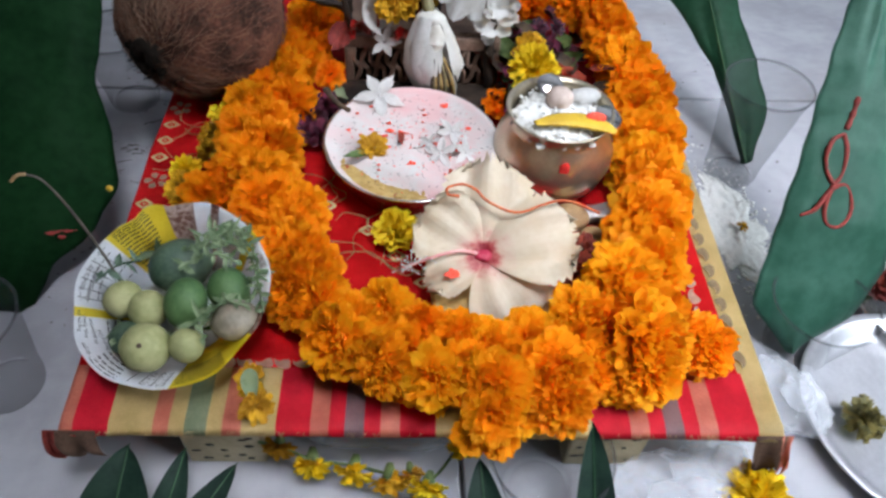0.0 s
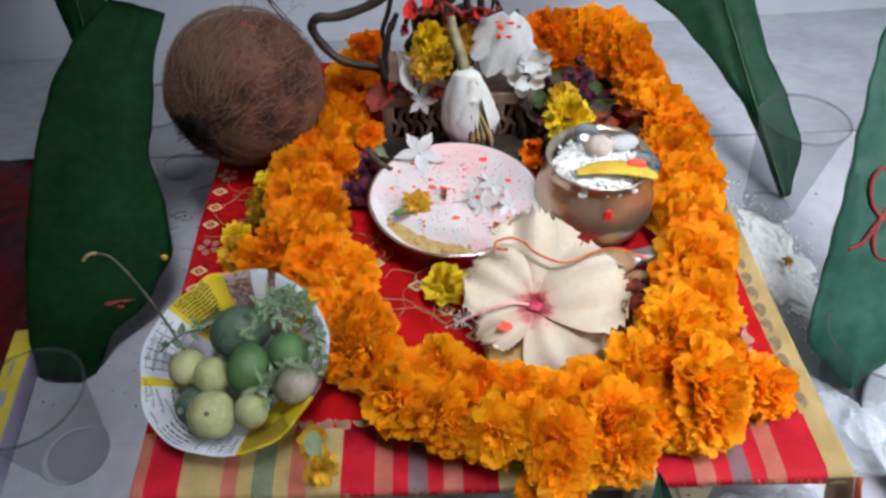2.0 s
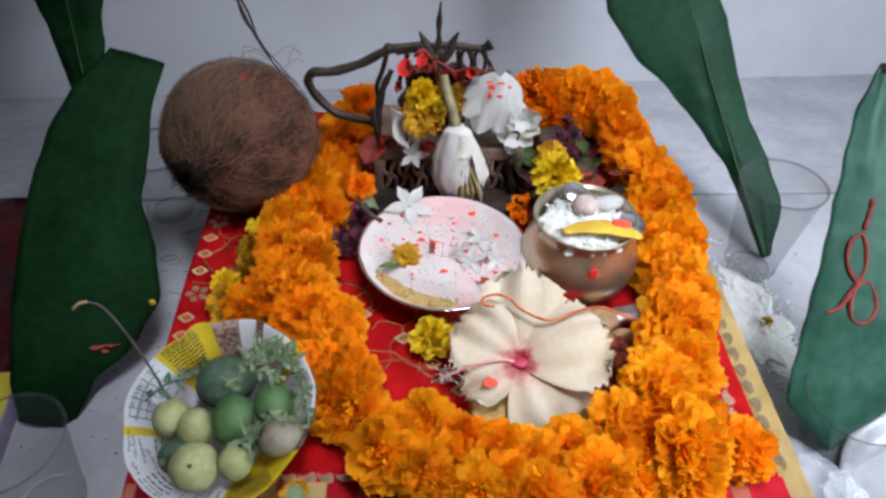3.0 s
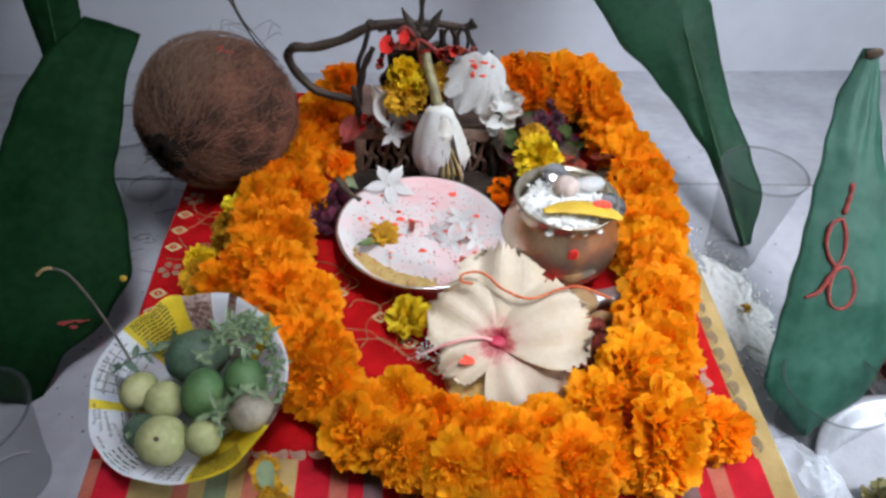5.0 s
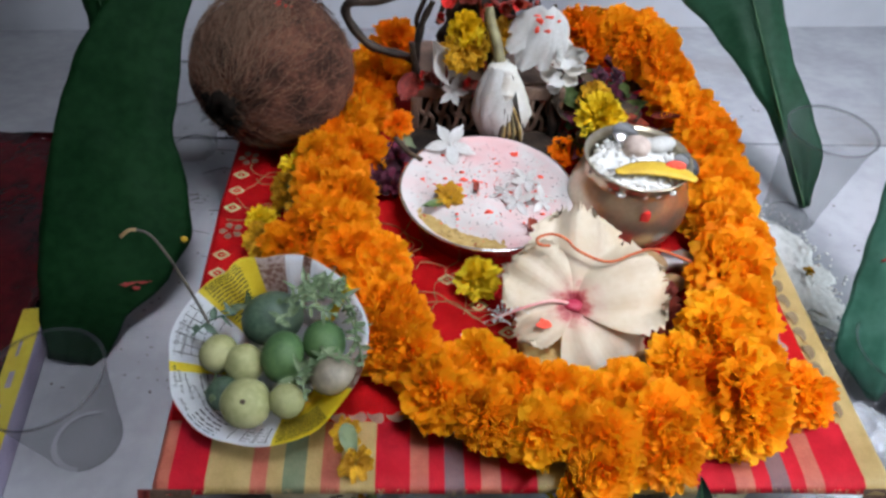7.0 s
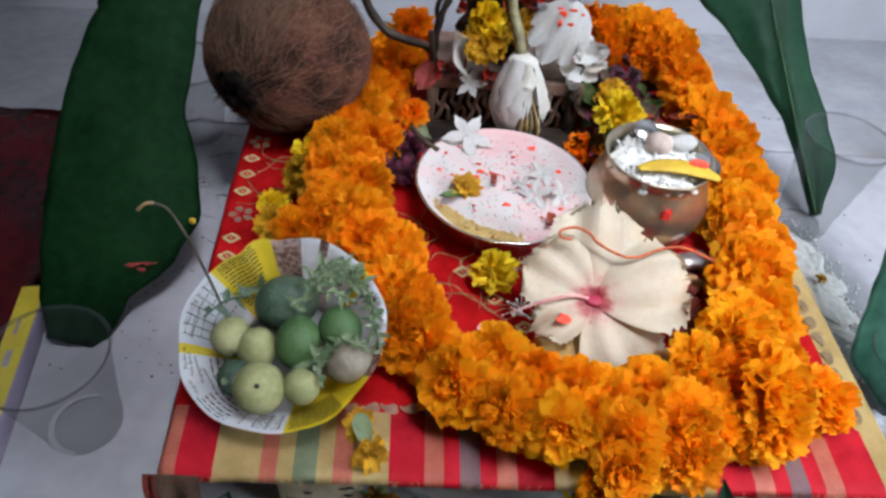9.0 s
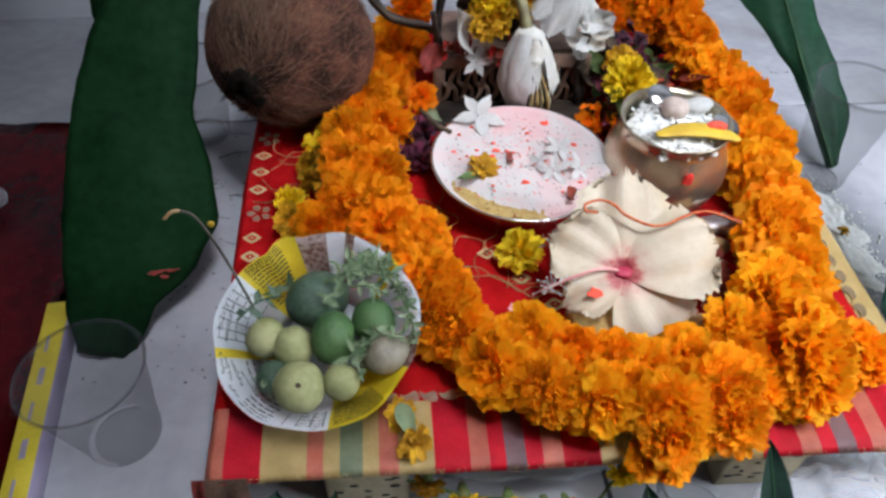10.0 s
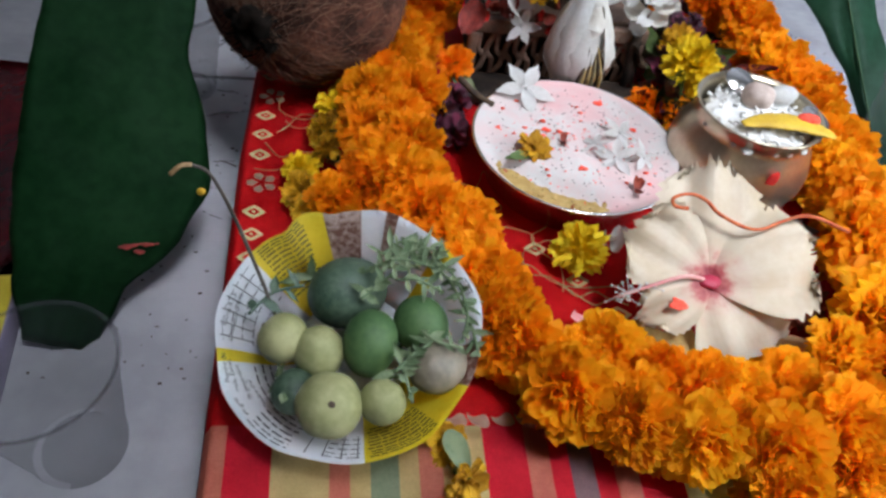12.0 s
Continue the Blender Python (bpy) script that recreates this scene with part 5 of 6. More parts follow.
part("serpent_arm", rod([ip(-0.020, 0.214), ip(-0.045, 0.212), ip(-0.060, 0.208), ip(-0.080, 0.197), ip(-0.105, 0.189), ip(-0.122, 0.188), ip(-0.128, 0.180), ip(-0.123, 0.166), ip(-0.110, 0.150), ip(-0.095, 0.143), ip(-0.078, 0.139), ip(-0.066, 0.132)],
                        0.0037, 9, 8, lambda s: 1.15 - 0.25 * abs(s - 0.4) + 0.08 * math.sin(s * 60)), IRON, swing)
part("arm_knob", lump(0.005, 0.005, 0.005, 0.2, 150, 1, 2, ip(-0.056, 0.211)), IRON, swing)
part("top_bar", rod([ip(-0.050, 0.208), ip(-0.020, 0.213), ip(0.0, 0.214), ip(0.024, 0.211)], 0.0034, 8, 6), IRON, swing)
part("finial", rod([ip(-0.013, 0.207), ip(-0.013, 0.222), ip(-0.013, 0.236), ip(-0.012, 0.252)], 0.0027, 8, 6, lambda s: 1.2 - 0.65 * s + 0.25 * math.sin(s * 12)), IRON, swing)
for x, lean in ((-0.024, -0.006), (-0.002, 0.006)):
    part("crest_leaf", rod([ip(-0.013 + lean * 0.4, 0.203), ip(x - lean * 0.2, 0.212), ip(x + lean * 0.3, 0.219), ip(x + lean, 0.227)], 0.0066, 8, 5, lambda s: 1.0 - 0.92 * s ** 1.4), IRON, swing)
part("crest_stem", rod([ip(-0.013, 0.170), ip(-0.013, 0.190), ip(-0.013, 0.212)], 0.0062, 8, 5, lambda s: 0.9 + 0.3 * math.sin(s * 14)), IRON, swing)
for x in (0.011, 0.023):
    part("arch", rod([ip(x - 0.004, 0.190), ip(x - 0.005, 0.203), ip(x, 0.211), ip(x + 0.005, 0.203), ip(x + 0.004, 0.190)], 0.0022, 7, 6, lambda s: 1.0 + 0.25 * math.sin(s * 12)), IRON, swing)
part("flared_knob", rod([ip(0.022, 0.212), ip(0.028, 0.213), ip(0.032, 0.216)], 0.0034, 8, 4, lambda s: 0.7 + 0.9 * s), IRON, swing)
part("lower_bar", rod([ip(-0.006, 0.190), ip(0.010, 0.188), ip(0.030, 0.188)], 0.0024, 7, 4), IRON, swing)
for pts in (((-0.058, 0.205), (-0.062, 0.190), (-0.068, 0.172), (-0.064, 0.155)), ((-0.040, 0.205), (-0.045, 0.188), (-0.050, 0.170)), ((0.004, 0.208), (0.006, 0.190), (0.012, 0.170), (0.010, 0.150)), ((0.030, 0.200), (0.040, 0.180), (0.048, 0.160), (0.056, 0.140))):
    part("stay", rod([ip(x, z, 0.372) for x, z in pts], 0.0022, 6, 6), IRON, swing)
part("hanging_chain", rod([ip(-0.072, 0.158, 0.360), ip(-0.070, 0.145, 0.358), ip(-0.064, 0.128, 0.352)], 0.0026, 7, 5), IRON, swing)
idol = part("idol_figure", lump(0.034, 0.014, 0.036, 0.35, 60, 6, 4), IRON)
idol.location = (-0.012, 0.388, TOP + 0.052 + 0.034)
tagged(idol, "small dark metal idol wrapped in flowers and red powder", "statue")
part("foot_slab", boxed((-0.078, -0.064, 0.0), (0.076, -0.0305, 0.010), 0.003), IRON, swing)
# flowers heaped on the swing
bud = thing("white_lily_bud", "large white drooping lily bud with bruised brown stripes", "flower", (0.003, 0.322, TOP + 0.086))
g = random.Random(77)
for k in range(8):
    # a ragged bud: the petals to the front right are torn short and show the dark inside
    a = math.radians((-78, 42, 95, 150, 195, 236, 262, -8)[k])
    size_ = (0.32, 0.80, 0.9, 0.95, 0.92, 1.06, 0.86, 0.96)[k]
    splay = (0.001, 0.002, 0.001, 0.001, 0.0, -0.003, 0.0, 0.010)[k]
    rows = []
    for r in range(15):
        s = r / 14
        q = 0.0235 * (math.sin(math.pi * min(1, 0.13 + 0.62 * s * size_)) ** 0.8) * (1 - 0.45 * max(0, s - 0.55) / 0.45) + splay * s * s
        half = 0.66 * (1 - 0.93 * max(0, s - 0.45) ** 1.2 / 0.49)
        row = []
        for c in range(9):
            u = c / 8 - 0.5
            b = a + u * 2 * half
            ridge = 1 + 0.06 * math.cos(u * 6.28) + 0.08 * noise.noise(Vector((s * 5, b * 3, k))) + 0.05 * noise.noise(Vector((s * 13, b * 8, k)))
            row.append((q * math.cos(b) * ridge + 0.002 * s, q * 0.82 * math.sin(b) * ridge - 0.004 * s * s, -0.078 * s * size_ + 0.003 * (k % 3) - 0.002 * noise.noise(Vector((b * 9, k, s)))))
        rows.append(row)
    part("petal", sheet(bmesh.new(), rows), WILT_PETAL if k in (0, 2, 7) else WHITE_PETAL, bud)
part("receptacle", lump(0.0115, 0.0095, 0.006, 0.3, 120, 3, 3, (0, 0.001, 0.001)), WILT_PETAL, bud)
part("stem", rod([(0, 0.002, -0.002), (-0.005, 0.012, 0.018), (-0.010, 0.024, 0.030), (-0.012, 0.030, 0.040)], 0.0046, 8, 5, lambda s: 1.1 - 0.25 * s), STALK_GREEN, bud)
part("tip", rod([(-0.006, -0.012, -0.066), (-0.007, -0.012, -0.080), (-0.007, -0.012, -0.088)], 0.0015, 6, 4, lambda s: 1.4 - 1.1 * s), WHITE_PETAL, bud)
for k in range(13):
    x = 0.002 + 0.0015 * k
    part("brown_streak", rod([(0.004 + 0.0006 * k, -0.0172 + 0.0004 * k, -0.026), (x + 0.001, -0.0185 + 0.0006 * k, -0.044 - 0.003 * (k % 3)), (x + 0.0012 * k * 0.4, -0.0170 + 0.0008 * k, -0.058 - 0.005 * (k % 4))], g.uniform(0.0008, 0.0016), 5, 5, lambda s: 0.4 + math.sin(math.pi * s)), (BROWN_TIP, STALK_GREEN, BISCUIT)[k % 3], bud)


def crumpled(name, label, place, size, seed, material, n=6, spread=0.9):
    t, q = thing(name, label, "flower", place), random.Random(seed)
    for k in range(n):
        d = Vector((q.uniform(-1, 1), q.uniform(-0.9, 0.2), q.uniform(-0.5, 0.9))).normalized()
        part("petal", petal(bmesh.new(), Vector((q.uniform(-.2, .2), q.uniform(-.2, .2), q.uniform(-.2, .2))) * size, d, Vector((q.uniform(-.5, .5), -1, 0.7)), size * q.uniform(0.8, 1.2), size * q.uniform(0.8, 1.2), q.uniform(-.4, .5), 0.10, q, 6, 6, 0.35, 0.8), material if k % 3 else WHITE_PETAL, t)
    return t


w1 = thing("white_flower", "crumpled white flower dusted with red on the swing", "flower", (0.036, 0.352, TOP + 0.108))
for a, size_, wide_, fwd in ((-46, 0.046, 0.030, 0.000), (-22, 0.052, 0.034, -0.004), (2, 0.050, 0.034, -0.002), (26, 0.042, 0.030, 0.002)):
    d = Vector((math.sin(math.radians(a)), -0.30, -math.cos(math.radians(a))))
    part("petal", petal(bmesh.new(), Vector((0.004, fwd, 0.016)), d, Vector((0.12 * math.sin(a), -1, 0.55)), size_, wide_, -0.10, 0.05, g, 9, 10, -0.30, 0.80), WHITE_PETAL, w1)
w2 = crumpled("white_flower", "crumpled white and dark flower on the swing", (0.062, 0.352, TOP + 0.080), 0.018, 6, WILT_PETAL, 6)
w3 = crumpled("white_flower", "wilting white petals hanging from the swing", (0.058, 0.346, TOP + 0.064), 0.015, 8, WILT_PETAL, 4)
for k in range(9):
    part("red_dab", lump(g.uniform(.0012, .0036), 0.0005, g.uniform(.0010, .0030), 0.5, 400, k, 2, (g.uniform(-.006, .014), -0.006 - 0.010 * g.random(), g.uniform(0.004, .016))), KUMKUM_LIGHT, w1)
spoon = thing("white_petal", "curved spoon-shaped white petal on the swing", "petal", (-0.050, 0.346, TOP + 0.082))
part("blade", petal(bmesh.new(), Vector((0.012, 0, -0.020)), Vector((-0.55, 0, 1)), Vector((0.5, -1, 0.3)), 0.044, 0.024, 0.25, 0.02, g, 6, 8, 0.4, 0.95), WHITE_PETAL, spoon)
bloom("yellow_marigold", "yellow marigold head with dark stains on the swing", "flower", (-0.027, 0.346, TOP + 0.090), (0, -1, 0.5), 0.0205, DRY_YELLOW, 101, 110, 0.6, 0.34, 0.2)
bloom("yellow_marigold", "yellow marigold head with dark stains on the swing", "flower", (-0.027, 0.350, TOP + 0.106), (-0.2, -1, 0.6), 0.017, YELLOW_PETAL, 102, 90, 0.6, 0.34, 0.2)
bloom("yellow_marigold", "dull yellow marigold behind the lily stem", "flower", (0.006, 0.356, TOP + 0.098), (0.2, -1, 0.5), 0.016, DRY_YELLOW, 103, 80, 0.6, 0.34, 0.2)
star_flower("small white jasmine hanging from the swing", (-0.036, 0.338, TOP + 0.054), (0.1, -1, 0.5), 0.014, 18, 5, 0.5)
for k, (x, y, z) in enumerate(((-0.060, 0.352, 0.062), (-0.066, 0.350, 0.056), (-0.020, 0.345, 0.060), (-0.036, 0.366, 0.124), (-0.050, 0.362, 0.110), (-0.026, 0.366, 0.128), (-0.008, 0.362, 0.120), (0.004, 0.364, 0.118), (0.016, 0.364, 0.124), (-0.012, 0.344, 0.052))):
    t = thing("red_petal", "crumpled crimson petal tucked into the swing", "petal", (x, y, TOP + z), "red petals")
    for q in range(3):
        part("blade", petal(bmesh.new(), Vector((0, 0, 0)), Vector((g.uniform(-1, 1), -0.5, g.uniform(-.3, 1))), Vector((g.uniform(-.5, .5), -1, 0.5)), 0.011, 0.009, 0.4, 0.15, g, 4, 4), (KUMKUM, RED_DRIED, RED_DRIED)[(k + q) % 3], t)
bloom("small_marigold", "small orange marigold with green calyx by the dish", "flower", (-0.083, 0.322, TOP + 0.030), (-0.15, -0.3, 1), 0.0155, MARIGOLD_DEEP, 104, 60, 0.75, 0.34, 0.2)
bloom("small_marigold", "small orange marigold behind the dish", "flower", (0.066, 0.306, TOP + 0.016), (0.1, -0.6, 1), 0.017, MARIGOLD_DEEP, 105, 60, 0.6, 0.36, 0.2)
bloom("small_marigold", "small orange marigold behind the brass pot", "flower", (0.090, 0.296, TOP + 0.014), (0.2, -0.6, 1), 0.016, MARIGOLD, 109, 70, 0.6, 0.36, 0.2)
bloom("small_marigold", "orange marigold behind the swing arm", "flower", (-0.088, 0.425, TOP + 0.055), (0.1, -0.8, 0.6), 0.022, MARIGOLD_DEEP, 106, 150, 0.7, 0.32, 0.2)
bloom("yellow_mum", "bright yellow flower head behind the brass pot", "flower", (0.094, 0.318, TOP + 0.044), (-0.2, -0.7, 0.8), 0.0235, YELLOW_PETAL, 107, 110, 0.7, 0.30, 0.2)
bloom("yellow_mum", "brown and yellow wilted flower behind the pot", "flower", (0.092, 0.345, TOP + 0.046), (-0.3, -0.6, 0.8), 0.017, DRY_YELLOW, 108, 80, 0.7, 0.30, 0.2)
for k, (x, y, z, r) in enumerate(((0.106, 0.392, 0.040, 0.010), (0.124, 0.394, 0.040, 0.009), (0.090, 0.372, 0.026, 0.010))):
    bloom("dried_flower", "dried purple-black flower beside the swing", "flower", (x, y, TOP + z), (g.uniform(-.5, .5), -0.7, 0.7), r, PURPLE_PETAL, 110 + k, 40, 0.6, 0.4, 0.1, True, "dried dark flowers")
for k, (x, y, z, r) in enumerate(((-0.094, 0.278, 0.016, 0.016), (-0.086, 0.262, 0.013, 0.015), (-0.083, 0.292, 0.018, 0.014), (-0.100, 0.262, 0.014, 0.013), (-0.092, 0.300, 0.016, 0.012))):
    bloom("dried_flower", "dried purple flower between dish and garland", "flower", (x, y, TOP + z), (0.6, -0.5, 0.7), r, PURPLE_PETAL, 120 + k, 26, 0.6, 0.5, 0.1, True, "dried dark flowers")
for k in range(9):
    t = thing("dark_leaf", "withered dark leaf between pot and dish", "leaf", (0.048 + 0.008 * k, 0.300 + 0.012 * (k % 3), TOP + 0.006), "withered leaves by the swing")
    part("blade", petal(bmesh.new(), Vector((0, 0, 0)), Vector((g.uniform(-1, 1), g.uniform(-1, .4), g.uniform(0, .4))), Vector((0, -.6, 1)), 0.028, 0.016, 0.3, 0.05, g, 4, 5, 0.3, 0.9), (BROWN_TIP, CALYX, RED_DRIED)[k % 3], t)
gs = thing("green_leaf", "small dark green leaf under the small marigold", "leaf", (-0.078, 0.312, TOP + 0.018))
part("blade", petal(bmesh.new(), Vector((-0.006, 0.004, 0.004)), Vector((1, -0.8, -0.1)), Vector((0, -0.5, 1)), 0.022, 0.012, -0.1, 0, random.Random(2), 4, 6, 0.2, 0.95), HERB, gs)
twig = thing("clove_stem", "short dark stem beside the dish", "stem", (-0.072, 0.276, TOP + 0.034))
part("shaft", rod([(-0.012, 0.014, 0.004), (0, 0, 0), (0.010, -0.008, -0.001)], 0.0024, 7, 4), BROWN_TIP, twig)
for k, (x, y, z) in enumerate(((0.078, 0.318, 0.010), (0.086, 0.300, 0.006), (0.070, 0.335, 0.020), (0.086, 0.352, 0.030))):
    t = thing("green_leaf", "dull dark green leaf tucked behind the pot", "leaf", (x, y, TOP + z), "leaves behind the pot")
    part("blade", petal(bmesh.new(), Vector((0, 0, 0)), Vector((g.uniform(-1, 1), g.uniform(-.6, .4), 0.4)), Vector((0, -.6, 1)), 0.026, 0.013, 0.1, 0, g, 4, 5, 0.15, 0.95), CALYX, t)

for k in range(64):
    x, y = g.uniform(0.062, 0.156), g.uniform(0.300, 0.430)
    t = thing("dark_leaf", "withered dark leaf heaped beside the swing", "leaf", (x, y, TOP + g.uniform(0.006, 0.034)), "withered leaves by the swing")
    part("blade", petal(bmesh.new(), Vector((0, 0, 0)), Vector((g.uniform(-1, 1), g.uniform(-1, .4), g.uniform(-.1, .5))), Vector((0, -.6, 1)), 0.034, 0.018, 0.3, 0.05, g, 4, 5, 0.3, 0.9), (BROWN_TIP, PURPLE_PETAL, CALYX, RED_DRIED)[k % 4], t)
# red threads and petals wound round the crest
for pts in (((-0.034, 0.206), (-0.026, 0.212), (-0.018, 0.204), (-0.008, 0.198), (0.002, 0.188)), ((-0.030, 0.200), (-0.016, 0.194), (-0.008, 0.184), (-0.010, 0.160)), ((-0.004, 0.196), (0.006, 0.184), (0.018, 0.180), (0.030, 0.186), (0.032, 0.196)),
            ((-0.018, 0.206), (-0.013, 0.180), (-0.010, 0.150), (-0.004, 0.126)), ((0.000, 0.190), (0.014, 0.195), (0.028, 0.192))):
    part("red_thread", rod([ip(x, z, 0.3655) for x, z in pts], 0.0018, 6, 6, lambda s: 0.8 + 0.5 * abs(math.sin(s * 11))), RED_DRIED if len(pts) == 4 else MAULI, swing)
for x, y, z, w in ((-0.040, 0.362, 0.200, 0.016), (-0.026, 0.360, 0.206, 0.012), (-0.048, 0.350, 0.140, 0.020), (-0.070, 0.344, 0.132, 0.024)):
    t = thing("red_petal", "crumpled red petal stuck to the blackened swing", "petal", (x, y, z), "red petals on the swing")
    part("blade", petal(bmesh.new(), Vector((0, 0, 0.006)), Vector((g.uniform(-.5, .5), -0.3, -1)), Vector((g.uniform(-.3, .3), -1, 0.4)), w, w * 0.8, 0.2, 0.22, g, 7, 7, 0.4, 0.75), MAULI if w > 0.018 else KUMKUM, t)

# ---- marks on the leaves ----
def on_leaf(made, s, u, lift):
    leaf, out, side, along = made[:4]
    return along * s + side * u + out * lift


def sign(points, radius):
    part("red_sign", tube(bmesh.new(), glide([on_leaf(leaf_rr, s, u, 0.0058) for s, u in points], 6), radius, 5, lambda s: 0.7 + 0.5 * abs(math.sin(s * 9))), MAULI, leaf_rr[4])


sign(((0.66, -0.002), (0.62, -0.003), (0.58, -0.005)), 0.0019)
sign(((0.57, -0.006), (0.55, -0.013), (0.51, -0.015), (0.47, -0.011), (0.45, -0.004), (0.48, 0.0), (0.53, -0.001), (0.57, -0.006)), 0.0016)
sign(((0.36, -0.024), (0.38, -0.014), (0.43, -0.006), (0.45, 0.004), (0.42, 0.011), (0.38, 0.013), (0.345, 0.007), (0.35, -0.003), (0.39, -0.007), (0.44, -0.005), (0.46, -0.002)), 0.0016)
part("withered_tip", lump(0.0068, 0.0022, 0.0050, 0.4, 200, 3, 2, on_leaf(leaf_rr, 0.985, 0.0, 0.001)), BROWN_TIP, leaf_rr[4])
for s, u, r in ((0.22, 0.022, 0.005), (0.232, 0.032, 0.0045), (0.215, 0.029, 0.004), (0.226, 0.026, 0.003), (0.238, 0.038, 0.002)):
    bm = lump(r, r * 0.45, r * 0.10, 0.6, 300, int(s * 100), 3)
    ob = part("red_dab", bm, MAULI, leaf_a[4])
    ob.location = on_leaf(leaf_a, s, u, 0.003)
bit = part("yellow_bit", lump(0.0028, 0.002, 0.003, 0.4, 200, 5, 2, on_leaf(leaf_a, 0.36, 0.056, 0.004)), TURMERIC, leaf_a[4])

# ---- on the floor ----
def tiles():
    """Marble slabs with fine joints."""
    w, wide = 0.597, 1.197
    bm = boxed((0, 0, -0.008), (wide, w, 0.0), 0.0012)
    me = bpy.data.meshes.new("slab")
    bm.to_mesh(me)
    bm.free()
    me.materials.append(MARBLE)
    for i in range(-2, 2):
        for j in range(-5, 1):
            x0, y0 = i * 1.2 + 0.03, 0.4355 + j * 0.6
            if x0 + 1.2 < -SIDE_X or x0 > SIDE_X or y0 + 0.6 < FAR_Y:
                continue
            x1, y1 = min(x0 + wide, SIDE_X), min(y0 + w, FLOOR_Y)
            x0, y0 = max(x0, -SIDE_X), max(y0, FAR_Y)
            if x1 - x0 < 0.02 or y1 - y0 < 0.02:
                continue
            ob = new("slab", me)
            ob.parent = floor
            ob.location = (x0, y0, 0)
            ob.scale = ((x1 - x0) / wide, (y1 - y0) / w, 1)


sheet_thing = thing("red_plastic_sheet", "dark red printed plastic sheet spread on the floor", "sheet", (-0.70, 0.05, 0.001))
rows = []
for r in range(41):
    row = []
    for c in range(41):
        y = -0.40 + 0.775 * r / 40
        edge = 0.335 - 0.12 * max(0.0, y - 0.10)
        x = -0.45 + (edge + 0.45) * c / 40 + 0.004 * noise.noise(Vector((0, y * 20, 3)))
        row.append((x, y, 0.004 + 0.010 * max(0, noise.noise(Vector((x * 9, y * 9, 4)))) + 0.003 * noise.noise(Vector((x * 40, y * 40, 1)))))
    rows.append(row)
bm = sheet(bmesh.new(), rows)
bmesh.ops.solidify(bm, geom=bm.faces[:], thickness=0.0006)
part("film", bm, RED_PLASTIC, sheet_thing)
packet = thing("clear_packet", "small clear packet with white label on the red sheet", "packet", (-0.492, 0.300, 0.018))
packet_film = part("film", lump(0.042, 0.022, 0.008, 0.35, 50, 3, 4), BAG_CLEAR, packet)
part("label", boxed((-0.024, -0.012, 0.006), (0.026, 0.014, 0.008), 0.001), PAPER_WHITE, packet_film)
m1 = bloom("small_marigold", "orange flower with green leaf on the red sheet", "flower", (-0.425, 0.118, 0.024), (0.3, -0.3, 1), 0.014, MARIGOLD_DEEP, 130, 60, 0.6, 0.36, 0.2)
carton = thing("incense_carton", "long thin yellow and lilac card box on the floor", "box", (-0.352, 0.060, 0), "", 7)
part("sleeve", boxed((-0.009, -0.13, 0.0), (0.008, 0.115, 0.020), 0.001), BOX_LILAC, carton)
yellow_face = part("yellow_face", boxed((-0.0092, -0.1295, 0.0202), (0.0075, 0.1145, 0.0212), 0.0003), BOX_YELLOW, carton)
for k in range(7):
    part("printed_bar", boxed((-0.003, -0.10 + 0.028 * k, 0.0213), (-0.001 + 0.002 * (k % 2), -0.086 + 0.028 * k, 0.0216)), BOX_LILAC, yellow_face, "", False)
plate = thing("steel_plate", "round stainless steel plate on the floor", "plate", (0.372, 0.045, 0.0))
part("plate_body", lathe([(0, 0.002), (0.070, 0.002), (0.078, 0.004), (0.083, 0.014), (0.090, 0.0155), (0.0915, 0.0145), (0.090, 0.013), (0.084, 0.011), (0.078, 0.0), (0, 0.0)], 72), PLATE_STEEL, plate)
bloom("dried_flower", "shrivelled dark green and yellow flower on the steel plate", "flower", (0.322, 0.042, 0.014), (0.1, -0.3, 1), 0.017, DRAB_PETAL, 131, 70, 0.8, 0.25, 0.25)
dish2 = thing("steel_bowl", "small steel bowl at the edge of the plate", "bowl", (0.420, 0.015, 0.003))
part("bowl_body", lathe([(0, 0), (0.022, 0), (0.030, 0.012), (0.034, 0.028), (0.0345, 0.030), (0.033, 0.029), (0.028, 0.012), (0, 0.003)], 40), STEEL, dish2)
black = thing("dark_tray", "dark metal tray with red flowers beside the leaf", "tray", (0.425, 0.150, 0))
part("tray_body", lathe([(0, 0.002), (0.050, 0.002), (0.058, 0.012), (0.060, 0.013), (0.060, 0.010), (0.052, 0.0), (0, 0)], 48), STEEL, black)
bloom("dried_flower", "dark red dried flower lying in the metal tray", "flower", (0.392, 0.165, 0.016), (-0.3, -0.4, 1), 0.016, RED_DRIED, 132, 60, 0.6, 0.35)


